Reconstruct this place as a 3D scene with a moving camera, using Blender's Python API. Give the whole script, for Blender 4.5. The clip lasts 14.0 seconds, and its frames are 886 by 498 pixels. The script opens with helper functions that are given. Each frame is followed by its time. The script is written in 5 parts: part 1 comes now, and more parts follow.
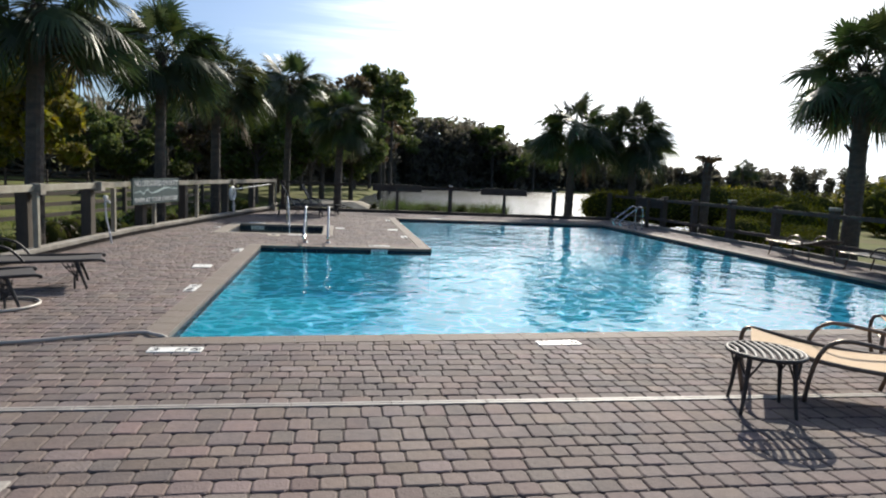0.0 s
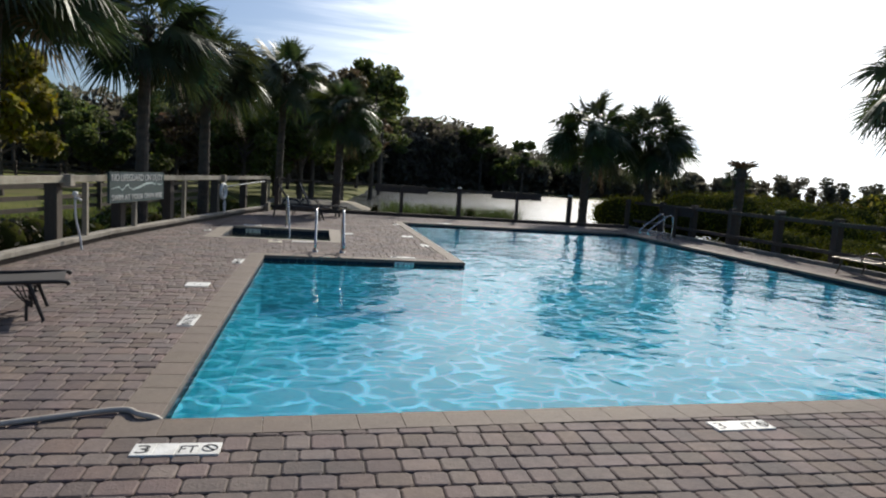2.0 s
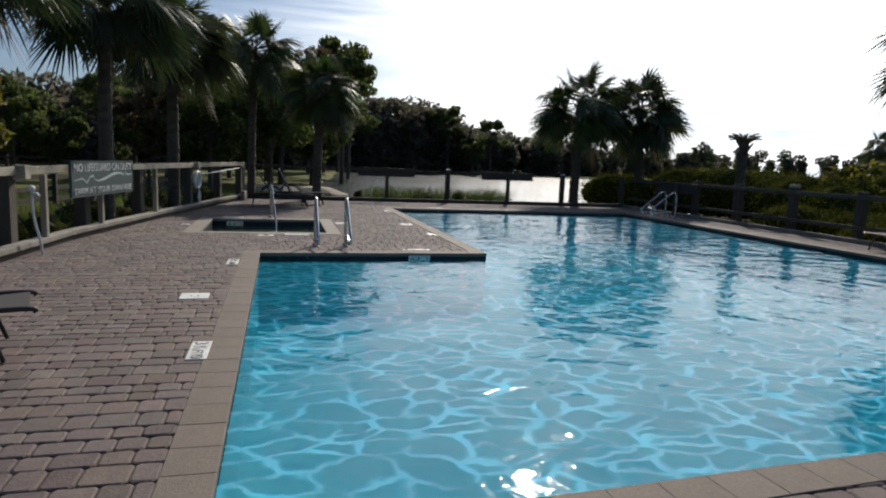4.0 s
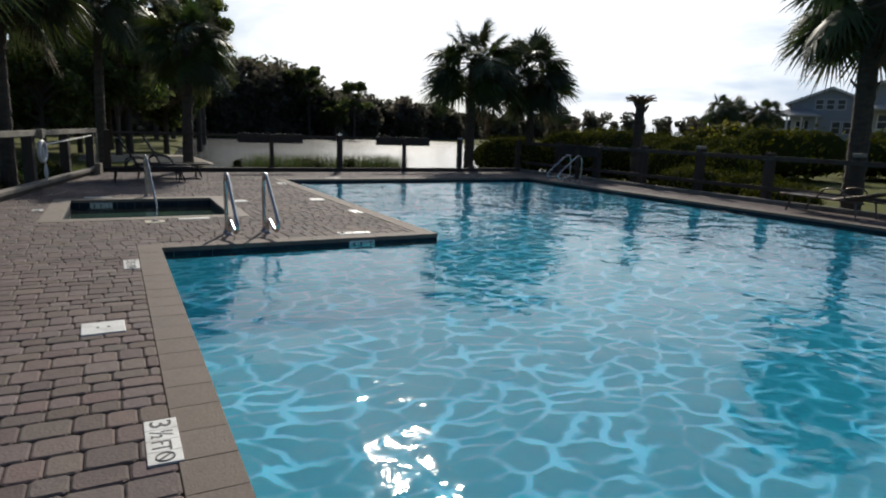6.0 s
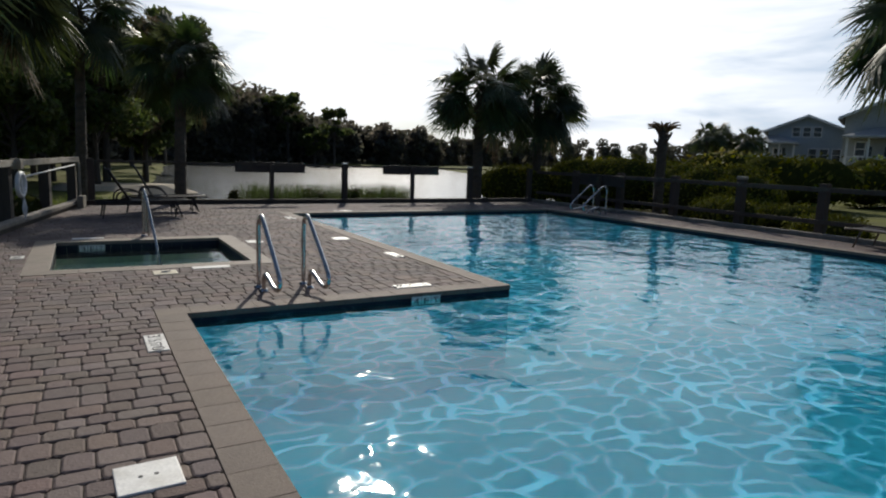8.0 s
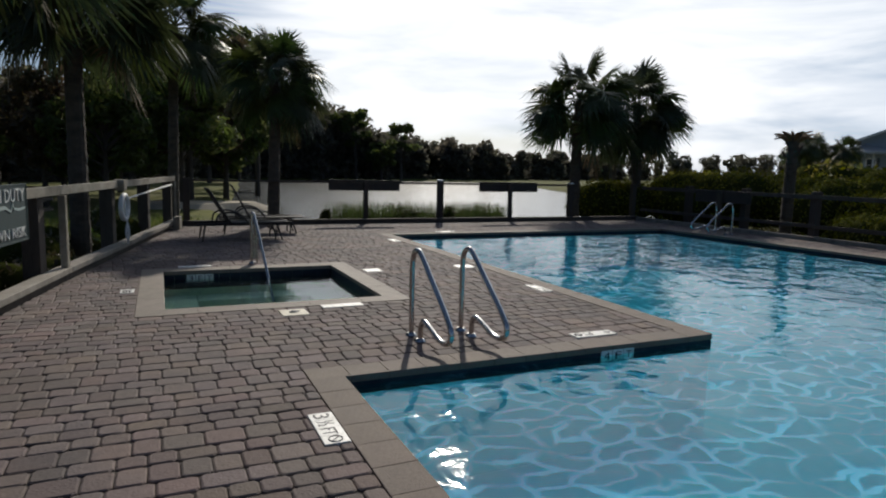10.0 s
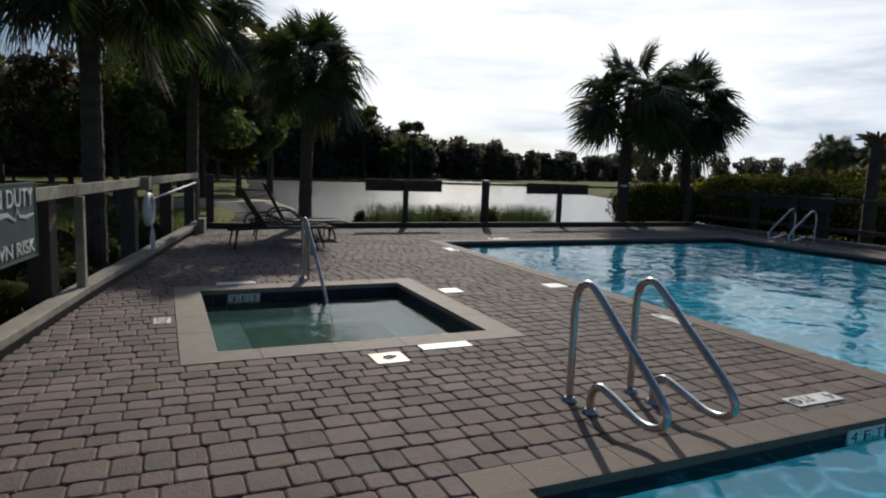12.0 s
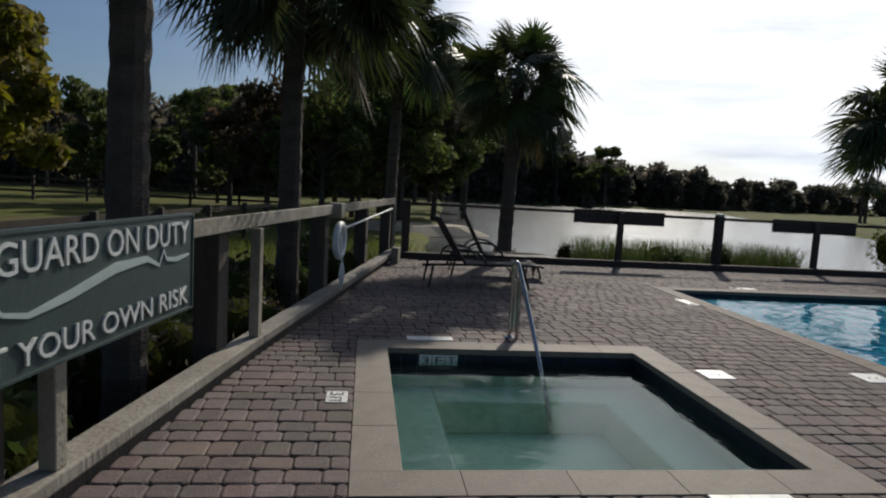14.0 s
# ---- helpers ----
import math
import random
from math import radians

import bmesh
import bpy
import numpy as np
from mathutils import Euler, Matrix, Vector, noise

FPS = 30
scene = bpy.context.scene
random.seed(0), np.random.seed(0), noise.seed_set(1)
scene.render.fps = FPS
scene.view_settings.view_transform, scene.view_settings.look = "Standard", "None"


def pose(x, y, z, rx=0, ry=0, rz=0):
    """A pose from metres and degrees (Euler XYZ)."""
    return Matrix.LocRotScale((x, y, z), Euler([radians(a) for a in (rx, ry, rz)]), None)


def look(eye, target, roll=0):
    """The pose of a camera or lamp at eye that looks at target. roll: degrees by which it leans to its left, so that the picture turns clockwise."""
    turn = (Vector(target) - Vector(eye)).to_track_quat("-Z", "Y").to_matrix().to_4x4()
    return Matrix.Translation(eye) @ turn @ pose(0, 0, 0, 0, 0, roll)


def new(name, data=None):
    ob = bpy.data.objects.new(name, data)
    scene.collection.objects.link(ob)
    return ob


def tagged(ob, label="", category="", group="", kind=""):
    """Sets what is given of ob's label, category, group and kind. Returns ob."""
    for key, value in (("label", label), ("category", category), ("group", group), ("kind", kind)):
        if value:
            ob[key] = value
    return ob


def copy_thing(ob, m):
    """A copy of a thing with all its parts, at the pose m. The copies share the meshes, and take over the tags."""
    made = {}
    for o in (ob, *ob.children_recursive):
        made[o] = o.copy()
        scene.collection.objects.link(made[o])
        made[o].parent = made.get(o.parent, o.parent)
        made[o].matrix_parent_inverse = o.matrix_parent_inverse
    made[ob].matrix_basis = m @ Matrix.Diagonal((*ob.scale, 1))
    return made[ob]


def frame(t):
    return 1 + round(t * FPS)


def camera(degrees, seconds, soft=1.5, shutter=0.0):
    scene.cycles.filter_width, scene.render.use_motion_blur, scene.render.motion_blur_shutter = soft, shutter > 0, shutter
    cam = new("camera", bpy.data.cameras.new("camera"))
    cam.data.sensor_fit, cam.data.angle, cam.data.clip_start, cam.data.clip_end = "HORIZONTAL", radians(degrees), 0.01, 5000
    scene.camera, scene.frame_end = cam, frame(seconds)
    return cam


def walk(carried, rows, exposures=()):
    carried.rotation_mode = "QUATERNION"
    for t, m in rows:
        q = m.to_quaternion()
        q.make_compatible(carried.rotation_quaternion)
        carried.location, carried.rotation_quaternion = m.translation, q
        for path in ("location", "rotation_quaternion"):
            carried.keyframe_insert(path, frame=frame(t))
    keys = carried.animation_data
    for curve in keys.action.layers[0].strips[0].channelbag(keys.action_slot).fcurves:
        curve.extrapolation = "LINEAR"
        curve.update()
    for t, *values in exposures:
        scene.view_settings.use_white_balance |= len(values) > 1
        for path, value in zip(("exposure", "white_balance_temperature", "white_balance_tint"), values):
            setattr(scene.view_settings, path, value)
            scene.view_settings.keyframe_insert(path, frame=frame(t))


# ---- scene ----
cam = camera(70.2, 14.0, soft=2.1)
PATH = [
    (0, (-1.352, -4.065, 1.687), (-1.021, -2.107, 1.454), 2.5),
    (0.5, (-1.492, -3.431, 1.652), (-1.129, -1.476, 1.436), 2.7),
    (1, (-1.688, -2.849, 1.631), (-1.284, -0.901, 1.427), 3.1),
    (1.5, (-1.876, -2.266, 1.627), (-1.466, -0.32, 1.413), 3.4),
    (2, (-2.065, -1.748, 1.612), (-1.671, 0.2, 1.386), 3.8),
    (2.2, (-2.129, -1.538, 1.61), (-1.747, 0.41, 1.37), 4.0),
    (4.5, (-2.896, 0.252, 1.536), (-2.304, 2.139, 1.239), 1.8),
    (5, (-3.115, 0.81, 1.532), (-2.407, 2.651, 1.2), 1.6),
    (5.5, (-3.287, 1.306, 1.526), (-2.465, 3.092, 1.159), 1.7),
    (6, (-3.423, 1.784, 1.521), (-2.514, 3.526, 1.148), 1.9),
    (6.5, (-3.516, 2.223, 1.506), (-2.557, 3.943, 1.157), 1.7),
    (7, (-3.614, 2.736, 1.549), (-2.627, 4.444, 1.222), 2.2),
    (9.5, (-4.07, 5.12, 1.55), (-3.156, 6.882, 1.31), 1.8),
    (10, (-4.216, 5.53, 1.563), (-3.399, 7.338, 1.311), 1.4),
    (10.5, (-4.369, 6.028, 1.539), (-3.687, 7.889, 1.276), 1.0),
    (11, (-4.491, 6.457, 1.531), (-3.921, 8.356, 1.271), 1.1),
    (11.5, (-4.553, 6.943, 1.518), (-3.926, 8.826, 1.274), 0.8),
    (12, (-4.578, 7.542, 1.531), (-3.767, 9.352, 1.276), 2.1),
    (12.5, (-4.521, 8.023, 1.546), (-3.551, 9.752, 1.285), 2.5),
    (13, (-4.526, 8.512, 1.557), (-3.39, 10.141, 1.325), 4.5),
    (13.5, (-4.445, 9.02, 1.546), (-3.635, 10.837, 1.34), 4.3),
    (14, (-4.455, 9.458, 1.564), (-4.205, 11.432, 1.36), 3.2),
]
EXPOSURE = [(0, 0.45), (0.7, 0.30), (1.5, 0.08), (2.2, 0.0), (4.5, -0.35), (7.0, -0.48), (9.5, -0.62), (10.5, -0.68), (14.0, -0.60)]
walk(cam, [(t, look(eye, target, roll)) for t, eye, target, roll in PATH], EXPOSURE)

# ---- light ----
SUN_AZ, SUN_EL = 24.5, 31.0     # degrees from +y towards +x, and above the horizon


def build_world():
    w = bpy.data.worlds.new("sky")
    scene.world = w
    w.use_nodes = True
    nt = w.node_tree
    bg = nt.nodes["Background"]
    sky = nt.nodes.new("ShaderNodeTexSky")
    sky.sky_type = "NISHITA"
    sky.sun_disc = False
    sky.sun_elevation, sky.sun_rotation = radians(SUN_EL), radians(SUN_AZ)
    sky.air_density, sky.dust_density, sky.ozone_density = 1.0, 1.6, 1.5
    tc = nt.nodes.new("ShaderNodeTexCoord")
    # thin cirrus: noise stretched along the horizon frays a veil that lies on the sun's side of the sky
    mp = nt.nodes.new("ShaderNodeMapping")
    mp.inputs["Scale"].default_value = (1.0, 1.0, 4.5)
    mp.inputs["Rotation"].default_value = (0.0, radians(9), 0.0)
    nz = nt.nodes.new("ShaderNodeTexNoise")
    nz.inputs["Scale"].default_value, nz.inputs["Detail"].default_value = 1.9, 8
    nz.inputs["Roughness"].default_value, nz.inputs["Distortion"].default_value = 0.58, 0.7
    dot = nt.nodes.new("ShaderNodeVectorMath")
    dot.operation = "DOT_PRODUCT"
    dot.inputs[1].default_value = (math.sin(radians(SUN_AZ + 22)) * 0.94, math.cos(radians(SUN_AZ + 22)) * 0.94, 0.34)
    fray = nt.nodes.new("ShaderNodeMath")
    fray.operation = "MULTIPLY_ADD"
    fray.inputs[1].default_value = 0.80
    veil = nt.nodes.new("ShaderNodeMapRange")
    veil.interpolation_type = "SMOOTHSTEP"
    veil.inputs["From Min"].default_value, veil.inputs["From Max"].default_value = 1.03, 1.34
    veil.inputs["To Min"].default_value = 0.04
    tint = nt.nodes.new("ShaderNodeMix")
    tint.data_type, tint.blend_type = "RGBA", "MULTIPLY"
    tint.inputs["Factor"].default_value = 1.0
    tint.inputs["B"].default_value = (0.50, 0.63, 0.82, 1)
    cloud = nt.nodes.new("ShaderNodeMix")
    cloud.data_type = "RGBA"
    body = nt.nodes.new("ShaderNodeMix")
    body.data_type = "RGBA"
    body.inputs["A"].default_value, body.inputs["B"].default_value = (6.7, 8.5, 10.9, 1), (17.0, 17.3, 17.8, 1)
    near = nt.nodes.new("ShaderNodeVectorMath")
    near.operation = "DOT_PRODUCT"
    near.inputs[1].default_value = (math.sin(radians(SUN_AZ - 3)) * 0.93, math.cos(radians(SUN_AZ - 3)) * 0.93, 0.37)
    mp2 = nt.nodes.new("ShaderNodeMapping")
    mp2.inputs["Scale"].default_value, mp2.inputs["Location"].default_value = (1.0, 1.0, 6.0), (3.1, 0.7, 0.0)
    mp2.inputs["Rotation"].default_value = (0.0, radians(12), 0.0)
    streak = nt.nodes.new("ShaderNodeTexNoise")
    streak.inputs["Scale"].default_value, streak.inputs["Detail"].default_value = 2.6, 7
    streak.inputs["Roughness"].default_value, streak.inputs["Distortion"].default_value = 0.55, 0.4
    mixed = nt.nodes.new("ShaderNodeMath")
    mixed.operation = "MULTIPLY_ADD"
    mixed.inputs[1].default_value = 0.75
    glow = nt.nodes.new("ShaderNodeMapRange")
    glow.interpolation_type = "SMOOTHSTEP"
    glow.inputs["From Min"].default_value, glow.inputs["From Max"].default_value = 1.02, 1.38
    L = nt.links.new
    L(tc.outputs["Generated"], mp.inputs["Vector"])
    L(mp.outputs["Vector"], nz.inputs["Vector"])
    L(tc.outputs["Generated"], dot.inputs[0])
    L(nz.outputs["Fac"], fray.inputs[0])
    L(dot.outputs["Value"], fray.inputs[2])
    L(fray.outputs[0], veil.inputs["Value"])
    L(tc.outputs["Generated"], near.inputs[0])
    L(tc.outputs["Generated"], mp2.inputs["Vector"])
    L(mp2.outputs["Vector"], streak.inputs["Vector"])
    L(streak.outputs["Fac"], mixed.inputs[0])
    L(near.outputs["Value"], mixed.inputs[2])
    L(mixed.outputs[0], glow.inputs["Value"])
    L(glow.outputs["Result"], body.inputs["Factor"])
    L(body.outputs["Result"], cloud.inputs["B"])
    L(sky.outputs["Color"], tint.inputs["A"])
    L(tint.outputs["Result"], cloud.inputs["A"])
    L(veil.outputs["Result"], cloud.inputs["Factor"])
    L(cloud.outputs["Result"], bg.inputs["Color"])
    bg.inputs["Strength"].default_value = 0.10


build_world()
lamp = bpy.data.lights.new("sun", "SUN")
lamp.energy, lamp.angle, lamp.color = 5.0, radians(0.6), (1.0, 0.93, 0.82)
sun = new("sun", lamp)
SUN_DIR = Vector((math.sin(radians(SUN_AZ)) * math.cos(radians(SUN_EL)), math.cos(radians(SUN_AZ)) * math.cos(radians(SUN_EL)), math.sin(radians(SUN_EL))))
sun.matrix_world = look(SUN_DIR * 60, (0, 0, 0))

# ---- materials ----


def mat(name, c1, c2=None, rough=0.7, metal=0.0, scale=6.0, bump=0.0, bscale=None, detail=5, rand=0.0, island=0.0, stretch=(1, 1, 1), spec=0.5, stain=None, trans=0.0):
    """Two-scale procedural surface: c1..c2 by noise at scale, a finer grain on top, relief, and value changes from piece to piece."""
    m = bpy.data.materials.new(name)
    m.use_nodes = True
    nt = m.node_tree
    L = nt.links.new
    b = nt.nodes["Principled BSDF"]
    b.inputs["Roughness"].default_value, b.inputs["Metallic"].default_value = rough, metal
    b.inputs["Specular IOR Level"].default_value = spec
    c2 = c2 or c1
    tc = nt.nodes.new("ShaderNodeTexCoord")
    mp = nt.nodes.new("ShaderNodeMapping")
    mp.inputs["Scale"].default_value = stretch
    L(tc.outputs["Object"], mp.inputs["Vector"])
    n1 = nt.nodes.new("ShaderNodeTexNoise")
    n1.inputs["Scale"].default_value, n1.inputs["Detail"].default_value = scale, detail
    n2 = nt.nodes.new("ShaderNodeTexNoise")
    n2.inputs["Scale"].default_value, n2.inputs["Detail"].default_value = scale * 9, 3
    for n in (n1, n2):
        L(mp.outputs["Vector"], n.inputs["Vector"])
    r1 = nt.nodes.new("ShaderNodeMapRange")
    r1.inputs["From Min"].default_value, r1.inputs["From Max"].default_value = 0.3, 0.7
    L(n1.outputs["Fac"], r1.inputs["Value"])
    mx = nt.nodes.new("ShaderNodeMix")
    mx.data_type = "RGBA"
    mx.inputs["A"].default_value, mx.inputs["B"].default_value = (*c1, 1), (*c2, 1)
    L(r1.outputs["Result"], mx.inputs["Factor"])
    hs = nt.nodes.new("ShaderNodeHueSaturation")
    L(mx.outputs["Result"], hs.inputs["Color"])
    r2 = nt.nodes.new("ShaderNodeMapRange")
    r2.inputs["From Min"].default_value, r2.inputs["From Max"].default_value = 0.25, 0.75
    r2.inputs["To Min"].default_value, r2.inputs["To Max"].default_value = 0.86, 1.14
    L(n2.outputs["Fac"], r2.inputs["Value"])
    value = r2.outputs["Result"]
    for amount, node, sock in ((rand, "ShaderNodeObjectInfo", "Random"), (island, "ShaderNodeNewGeometry", "Random Per Island")):
        if amount:
            oi = nt.nodes.new(node)
            rr = nt.nodes.new("ShaderNodeMapRange")
            rr.inputs["To Min"].default_value, rr.inputs["To Max"].default_value = 1 - amount, 1 + amount
            L(oi.outputs[sock], rr.inputs["Value"])
            mm = nt.nodes.new("ShaderNodeMath")
            mm.operation = "MULTIPLY"
            L(value, mm.inputs[0])
            L(rr.outputs["Result"], mm.inputs[1])
            value = mm.outputs[0]
            wn = nt.nodes.new("ShaderNodeTexWhiteNoise")
            wn.noise_dimensions = "1D"
            L(oi.outputs[sock], wn.inputs["W"])
            hr = nt.nodes.new("ShaderNodeMapRange")
            hr.inputs["To Min"].default_value, hr.inputs["To Max"].default_value = 0.5 - amount * 0.08, 0.5 + amount * 0.08
            L(wn.outputs["Value"], hr.inputs["Value"])
            L(hr.outputs["Result"], hs.inputs["Hue"])
            sr = nt.nodes.new("ShaderNodeMapRange")
            sr.inputs["To Min"].default_value, sr.inputs["To Max"].default_value = 1 - amount, 1 + amount
            L(wn.outputs["Color"], sr.inputs["Value"])
            L(sr.outputs["Result"], hs.inputs["Saturation"])
    L(value, hs.inputs["Value"])
    col = hs.outputs["Color"]
    if stain:
        n3 = nt.nodes.new("ShaderNodeTexNoise")
        n3.inputs["Scale"].default_value, n3.inputs["Detail"].default_value = stain[1], 6
        L(tc.outputs["Object"], n3.inputs["Vector"])
        r3 = nt.nodes.new("ShaderNodeMapRange")
        r3.inputs["From Min"].default_value, r3.inputs["From Max"].default_value = 0.52, 0.70
        r3.inputs["To Max"].default_value = stain[2]
        L(n3.outputs["Fac"], r3.inputs["Value"])
        m3 = nt.nodes.new("ShaderNodeMix")
        m3.data_type = "RGBA"
        m3.inputs["B"].default_value = (*stain[0], 1)
        L(r3.outputs["Result"], m3.inputs["Factor"])
        L(col, m3.inputs["A"])
        col = m3.outputs["Result"]
    L(col, b.inputs["Base Color"])
    if bump:
        nb = nt.nodes.new("ShaderNodeTexNoise")
        nb.inputs["Scale"].default_value, nb.inputs["Detail"].default_value = bscale or scale * 6, 6
        L(mp.outputs["Vector"], nb.inputs["Vector"])
        bp = nt.nodes.new("ShaderNodeBump")
        bp.inputs["Strength"].default_value, bp.inputs["Distance"].default_value = bump, 0.02
        L(nb.outputs["Fac"], bp.inputs["Height"])
        L(bp.outputs["Normal"], b.inputs["Normal"])
    if trans:
        # thin leaves let part of the light through
        out = nt.nodes["Material Output"]
        tr = nt.nodes.new("ShaderNodeBsdfTranslucent")
        ms = nt.nodes.new("ShaderNodeMixShader")
        ms.inputs["Fac"].default_value = trans
        L(col, tr.inputs["Color"])
        L(b.outputs["BSDF"], ms.inputs[1])
        L(tr.outputs["BSDF"], ms.inputs[2])
        L(ms.outputs["Shader"], out.inputs["Surface"])
    return m


def water(name, tint, caustic_paint, wave_scale, wave_height, cells=None, rough=0.015):
    """Clear water: a Fresnel gloss over a tinted, clear body with small waves; cells paints a net of gathered sunlight
    into its colour.
    """
    m = bpy.data.materials.new(name)
    m.use_nodes = True
    nt = m.node_tree
    L = nt.links.new
    out = nt.nodes["Material Output"]
    nt.nodes.remove(nt.nodes["Principled BSDF"])
    tc = nt.nodes.new("ShaderNodeTexCoord")
    heights = []
    for k, (f, a) in enumerate(((wave_scale, 1.0), (wave_scale * 3.1, 0.14), (wave_scale * 0.27, 1.6))):
        n = nt.nodes.new("ShaderNodeTexNoise")
        n.inputs["Scale"].default_value, n.inputs["Detail"].default_value = f, 2
        n.inputs["Distortion"].default_value = 0.5
        L(tc.outputs["Object"], n.inputs["Vector"])
        mm = nt.nodes.new("ShaderNodeMath")
        mm.operation = "MULTIPLY"
        mm.inputs[1].default_value = a
        L(n.outputs["Fac"], mm.inputs[0])
        heights.append(mm.outputs[0])
    total = heights[0]
    for h in heights[1:]:
        ad = nt.nodes.new("ShaderNodeMath")
        ad.operation = "ADD"
        L(total, ad.inputs[0])
        L(h, ad.inputs[1])
        total = ad.outputs[0]
    bp = nt.nodes.new("ShaderNodeBump")
    bp.inputs["Strength"].default_value, bp.inputs["Distance"].default_value = 1.0, wave_height
    L(total, bp.inputs["Height"])
    fr = nt.nodes.new("ShaderNodeFresnel")
    fr.inputs["IOR"].default_value = 1.33
    L(bp.outputs["Normal"], fr.inputs["Normal"])
    gl = nt.nodes.new("ShaderNodeBsdfGlossy")
    gl.inputs["Roughness"].default_value = rough
    gl.inputs["Color"].default_value = (0.86, 0.86, 0.86, 1)
    L(bp.outputs["Normal"], gl.inputs["Normal"])
    tr = nt.nodes.new("ShaderNodeBsdfTransparent")
    tr.inputs["Color"].default_value = (*tint, 1)
    # caustic light is painted in: a warped Voronoi net of brighter transparent colour
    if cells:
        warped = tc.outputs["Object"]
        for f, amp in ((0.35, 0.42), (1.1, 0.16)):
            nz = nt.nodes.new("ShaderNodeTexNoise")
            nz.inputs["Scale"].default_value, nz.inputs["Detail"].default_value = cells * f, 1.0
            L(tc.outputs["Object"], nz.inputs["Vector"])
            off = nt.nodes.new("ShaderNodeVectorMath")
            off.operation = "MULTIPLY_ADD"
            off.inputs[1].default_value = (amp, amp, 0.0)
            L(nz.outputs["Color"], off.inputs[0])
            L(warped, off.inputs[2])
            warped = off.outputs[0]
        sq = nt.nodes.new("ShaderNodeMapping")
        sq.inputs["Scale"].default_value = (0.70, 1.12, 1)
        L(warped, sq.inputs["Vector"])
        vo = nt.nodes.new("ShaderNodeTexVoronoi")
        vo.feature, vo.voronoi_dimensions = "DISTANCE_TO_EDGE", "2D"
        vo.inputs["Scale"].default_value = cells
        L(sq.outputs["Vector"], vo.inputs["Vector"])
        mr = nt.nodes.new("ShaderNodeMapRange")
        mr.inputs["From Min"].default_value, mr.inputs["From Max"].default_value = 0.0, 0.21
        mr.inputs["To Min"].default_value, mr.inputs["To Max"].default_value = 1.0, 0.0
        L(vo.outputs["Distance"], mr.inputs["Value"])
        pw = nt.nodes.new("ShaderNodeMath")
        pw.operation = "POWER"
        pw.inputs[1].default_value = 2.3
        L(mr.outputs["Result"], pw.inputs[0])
        # the painted net fades in and out from place to place
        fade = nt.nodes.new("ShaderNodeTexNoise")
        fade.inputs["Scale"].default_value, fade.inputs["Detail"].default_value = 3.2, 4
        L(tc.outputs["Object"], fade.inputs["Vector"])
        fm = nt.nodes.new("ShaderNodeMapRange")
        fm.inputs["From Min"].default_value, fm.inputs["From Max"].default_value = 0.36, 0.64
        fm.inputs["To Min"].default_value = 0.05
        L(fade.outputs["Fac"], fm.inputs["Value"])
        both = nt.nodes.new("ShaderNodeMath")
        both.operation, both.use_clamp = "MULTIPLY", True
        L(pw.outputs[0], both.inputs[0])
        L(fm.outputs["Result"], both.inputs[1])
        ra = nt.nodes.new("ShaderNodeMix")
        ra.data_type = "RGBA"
        ra.inputs["A"].default_value, ra.inputs["B"].default_value = (*tint, 1), (*caustic_paint, 1)
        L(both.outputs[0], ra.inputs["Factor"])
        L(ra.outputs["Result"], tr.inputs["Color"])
    ms = nt.nodes.new("ShaderNodeMixShader")
    L(fr.outputs["Fac"], ms.inputs["Fac"])
    L(tr.outputs["BSDF"], ms.inputs[1])
    L(gl.outputs["BSDF"], ms.inputs[2])
    L(ms.outputs["Shader"], out.inputs["Surface"])
    return m


M_PAVER = mat("paver_concrete", (0.160, 0.115, 0.097), (0.099, 0.077, 0.074), 0.85, scale=2.2, bump=0.35, bscale=60, rand=0.24, stain=((0.078, 0.062, 0.052), 0.8, 0.45))
M_PAVER_FAR = mat("paver_concrete_rest", (0.160, 0.115, 0.097), (0.099, 0.077, 0.074), 0.85, scale=2.2, bump=0.35, bscale=60, island=0.24, stain=((0.078, 0.062, 0.052), 0.8, 0.45))
M_JOINT = mat("joint_sand", (0.055, 0.045, 0.037), (0.085, 0.07, 0.056), 0.95, scale=8, bump=0.3)
M_COPING = mat("coping_stone", (0.168, 0.130, 0.101), (0.132, 0.102, 0.081), 0.8, scale=5, bump=0.25, bscale=80, rand=0.06, stain=((0.10, 0.08, 0.064), 1.5, 0.45))
M_SPA_COPING = mat("spa_coping", (0.225, 0.185, 0.148), (0.165, 0.138, 0.110), 0.75, scale=5, bump=0.2, bscale=80, rand=0.07)
M_TILE = mat("waterline_tile", (0.012, 0.018, 0.030), (0.020, 0.028, 0.042), 0.5, scale=14, spec=0.2)
M_PLASTER = mat("pool_plaster", (0.82, 0.97, 0.97), (0.77, 0.94, 0.95), 0.8, scale=1.2)
M_SPA_PLASTER = mat("spa_plaster", (0.80, 0.87, 0.70), (0.70, 0.77, 0.61), 0.8, scale=2)
# tints above 1 brighten both waters; the pool's net is painted sunlight
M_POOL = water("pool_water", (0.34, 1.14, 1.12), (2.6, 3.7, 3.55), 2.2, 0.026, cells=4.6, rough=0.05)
M_SPA = water("spa_water", (1.12, 1.30, 1.16), (0.5, 0.7, 0.65), 5.0, 0.006)
M_LAKE = mat("lake_water", (0.030, 0.040, 0.045), (0.04, 0.05, 0.05), 0.20, scale=0.5, bump=0.9, bscale=4.0, spec=0.6)
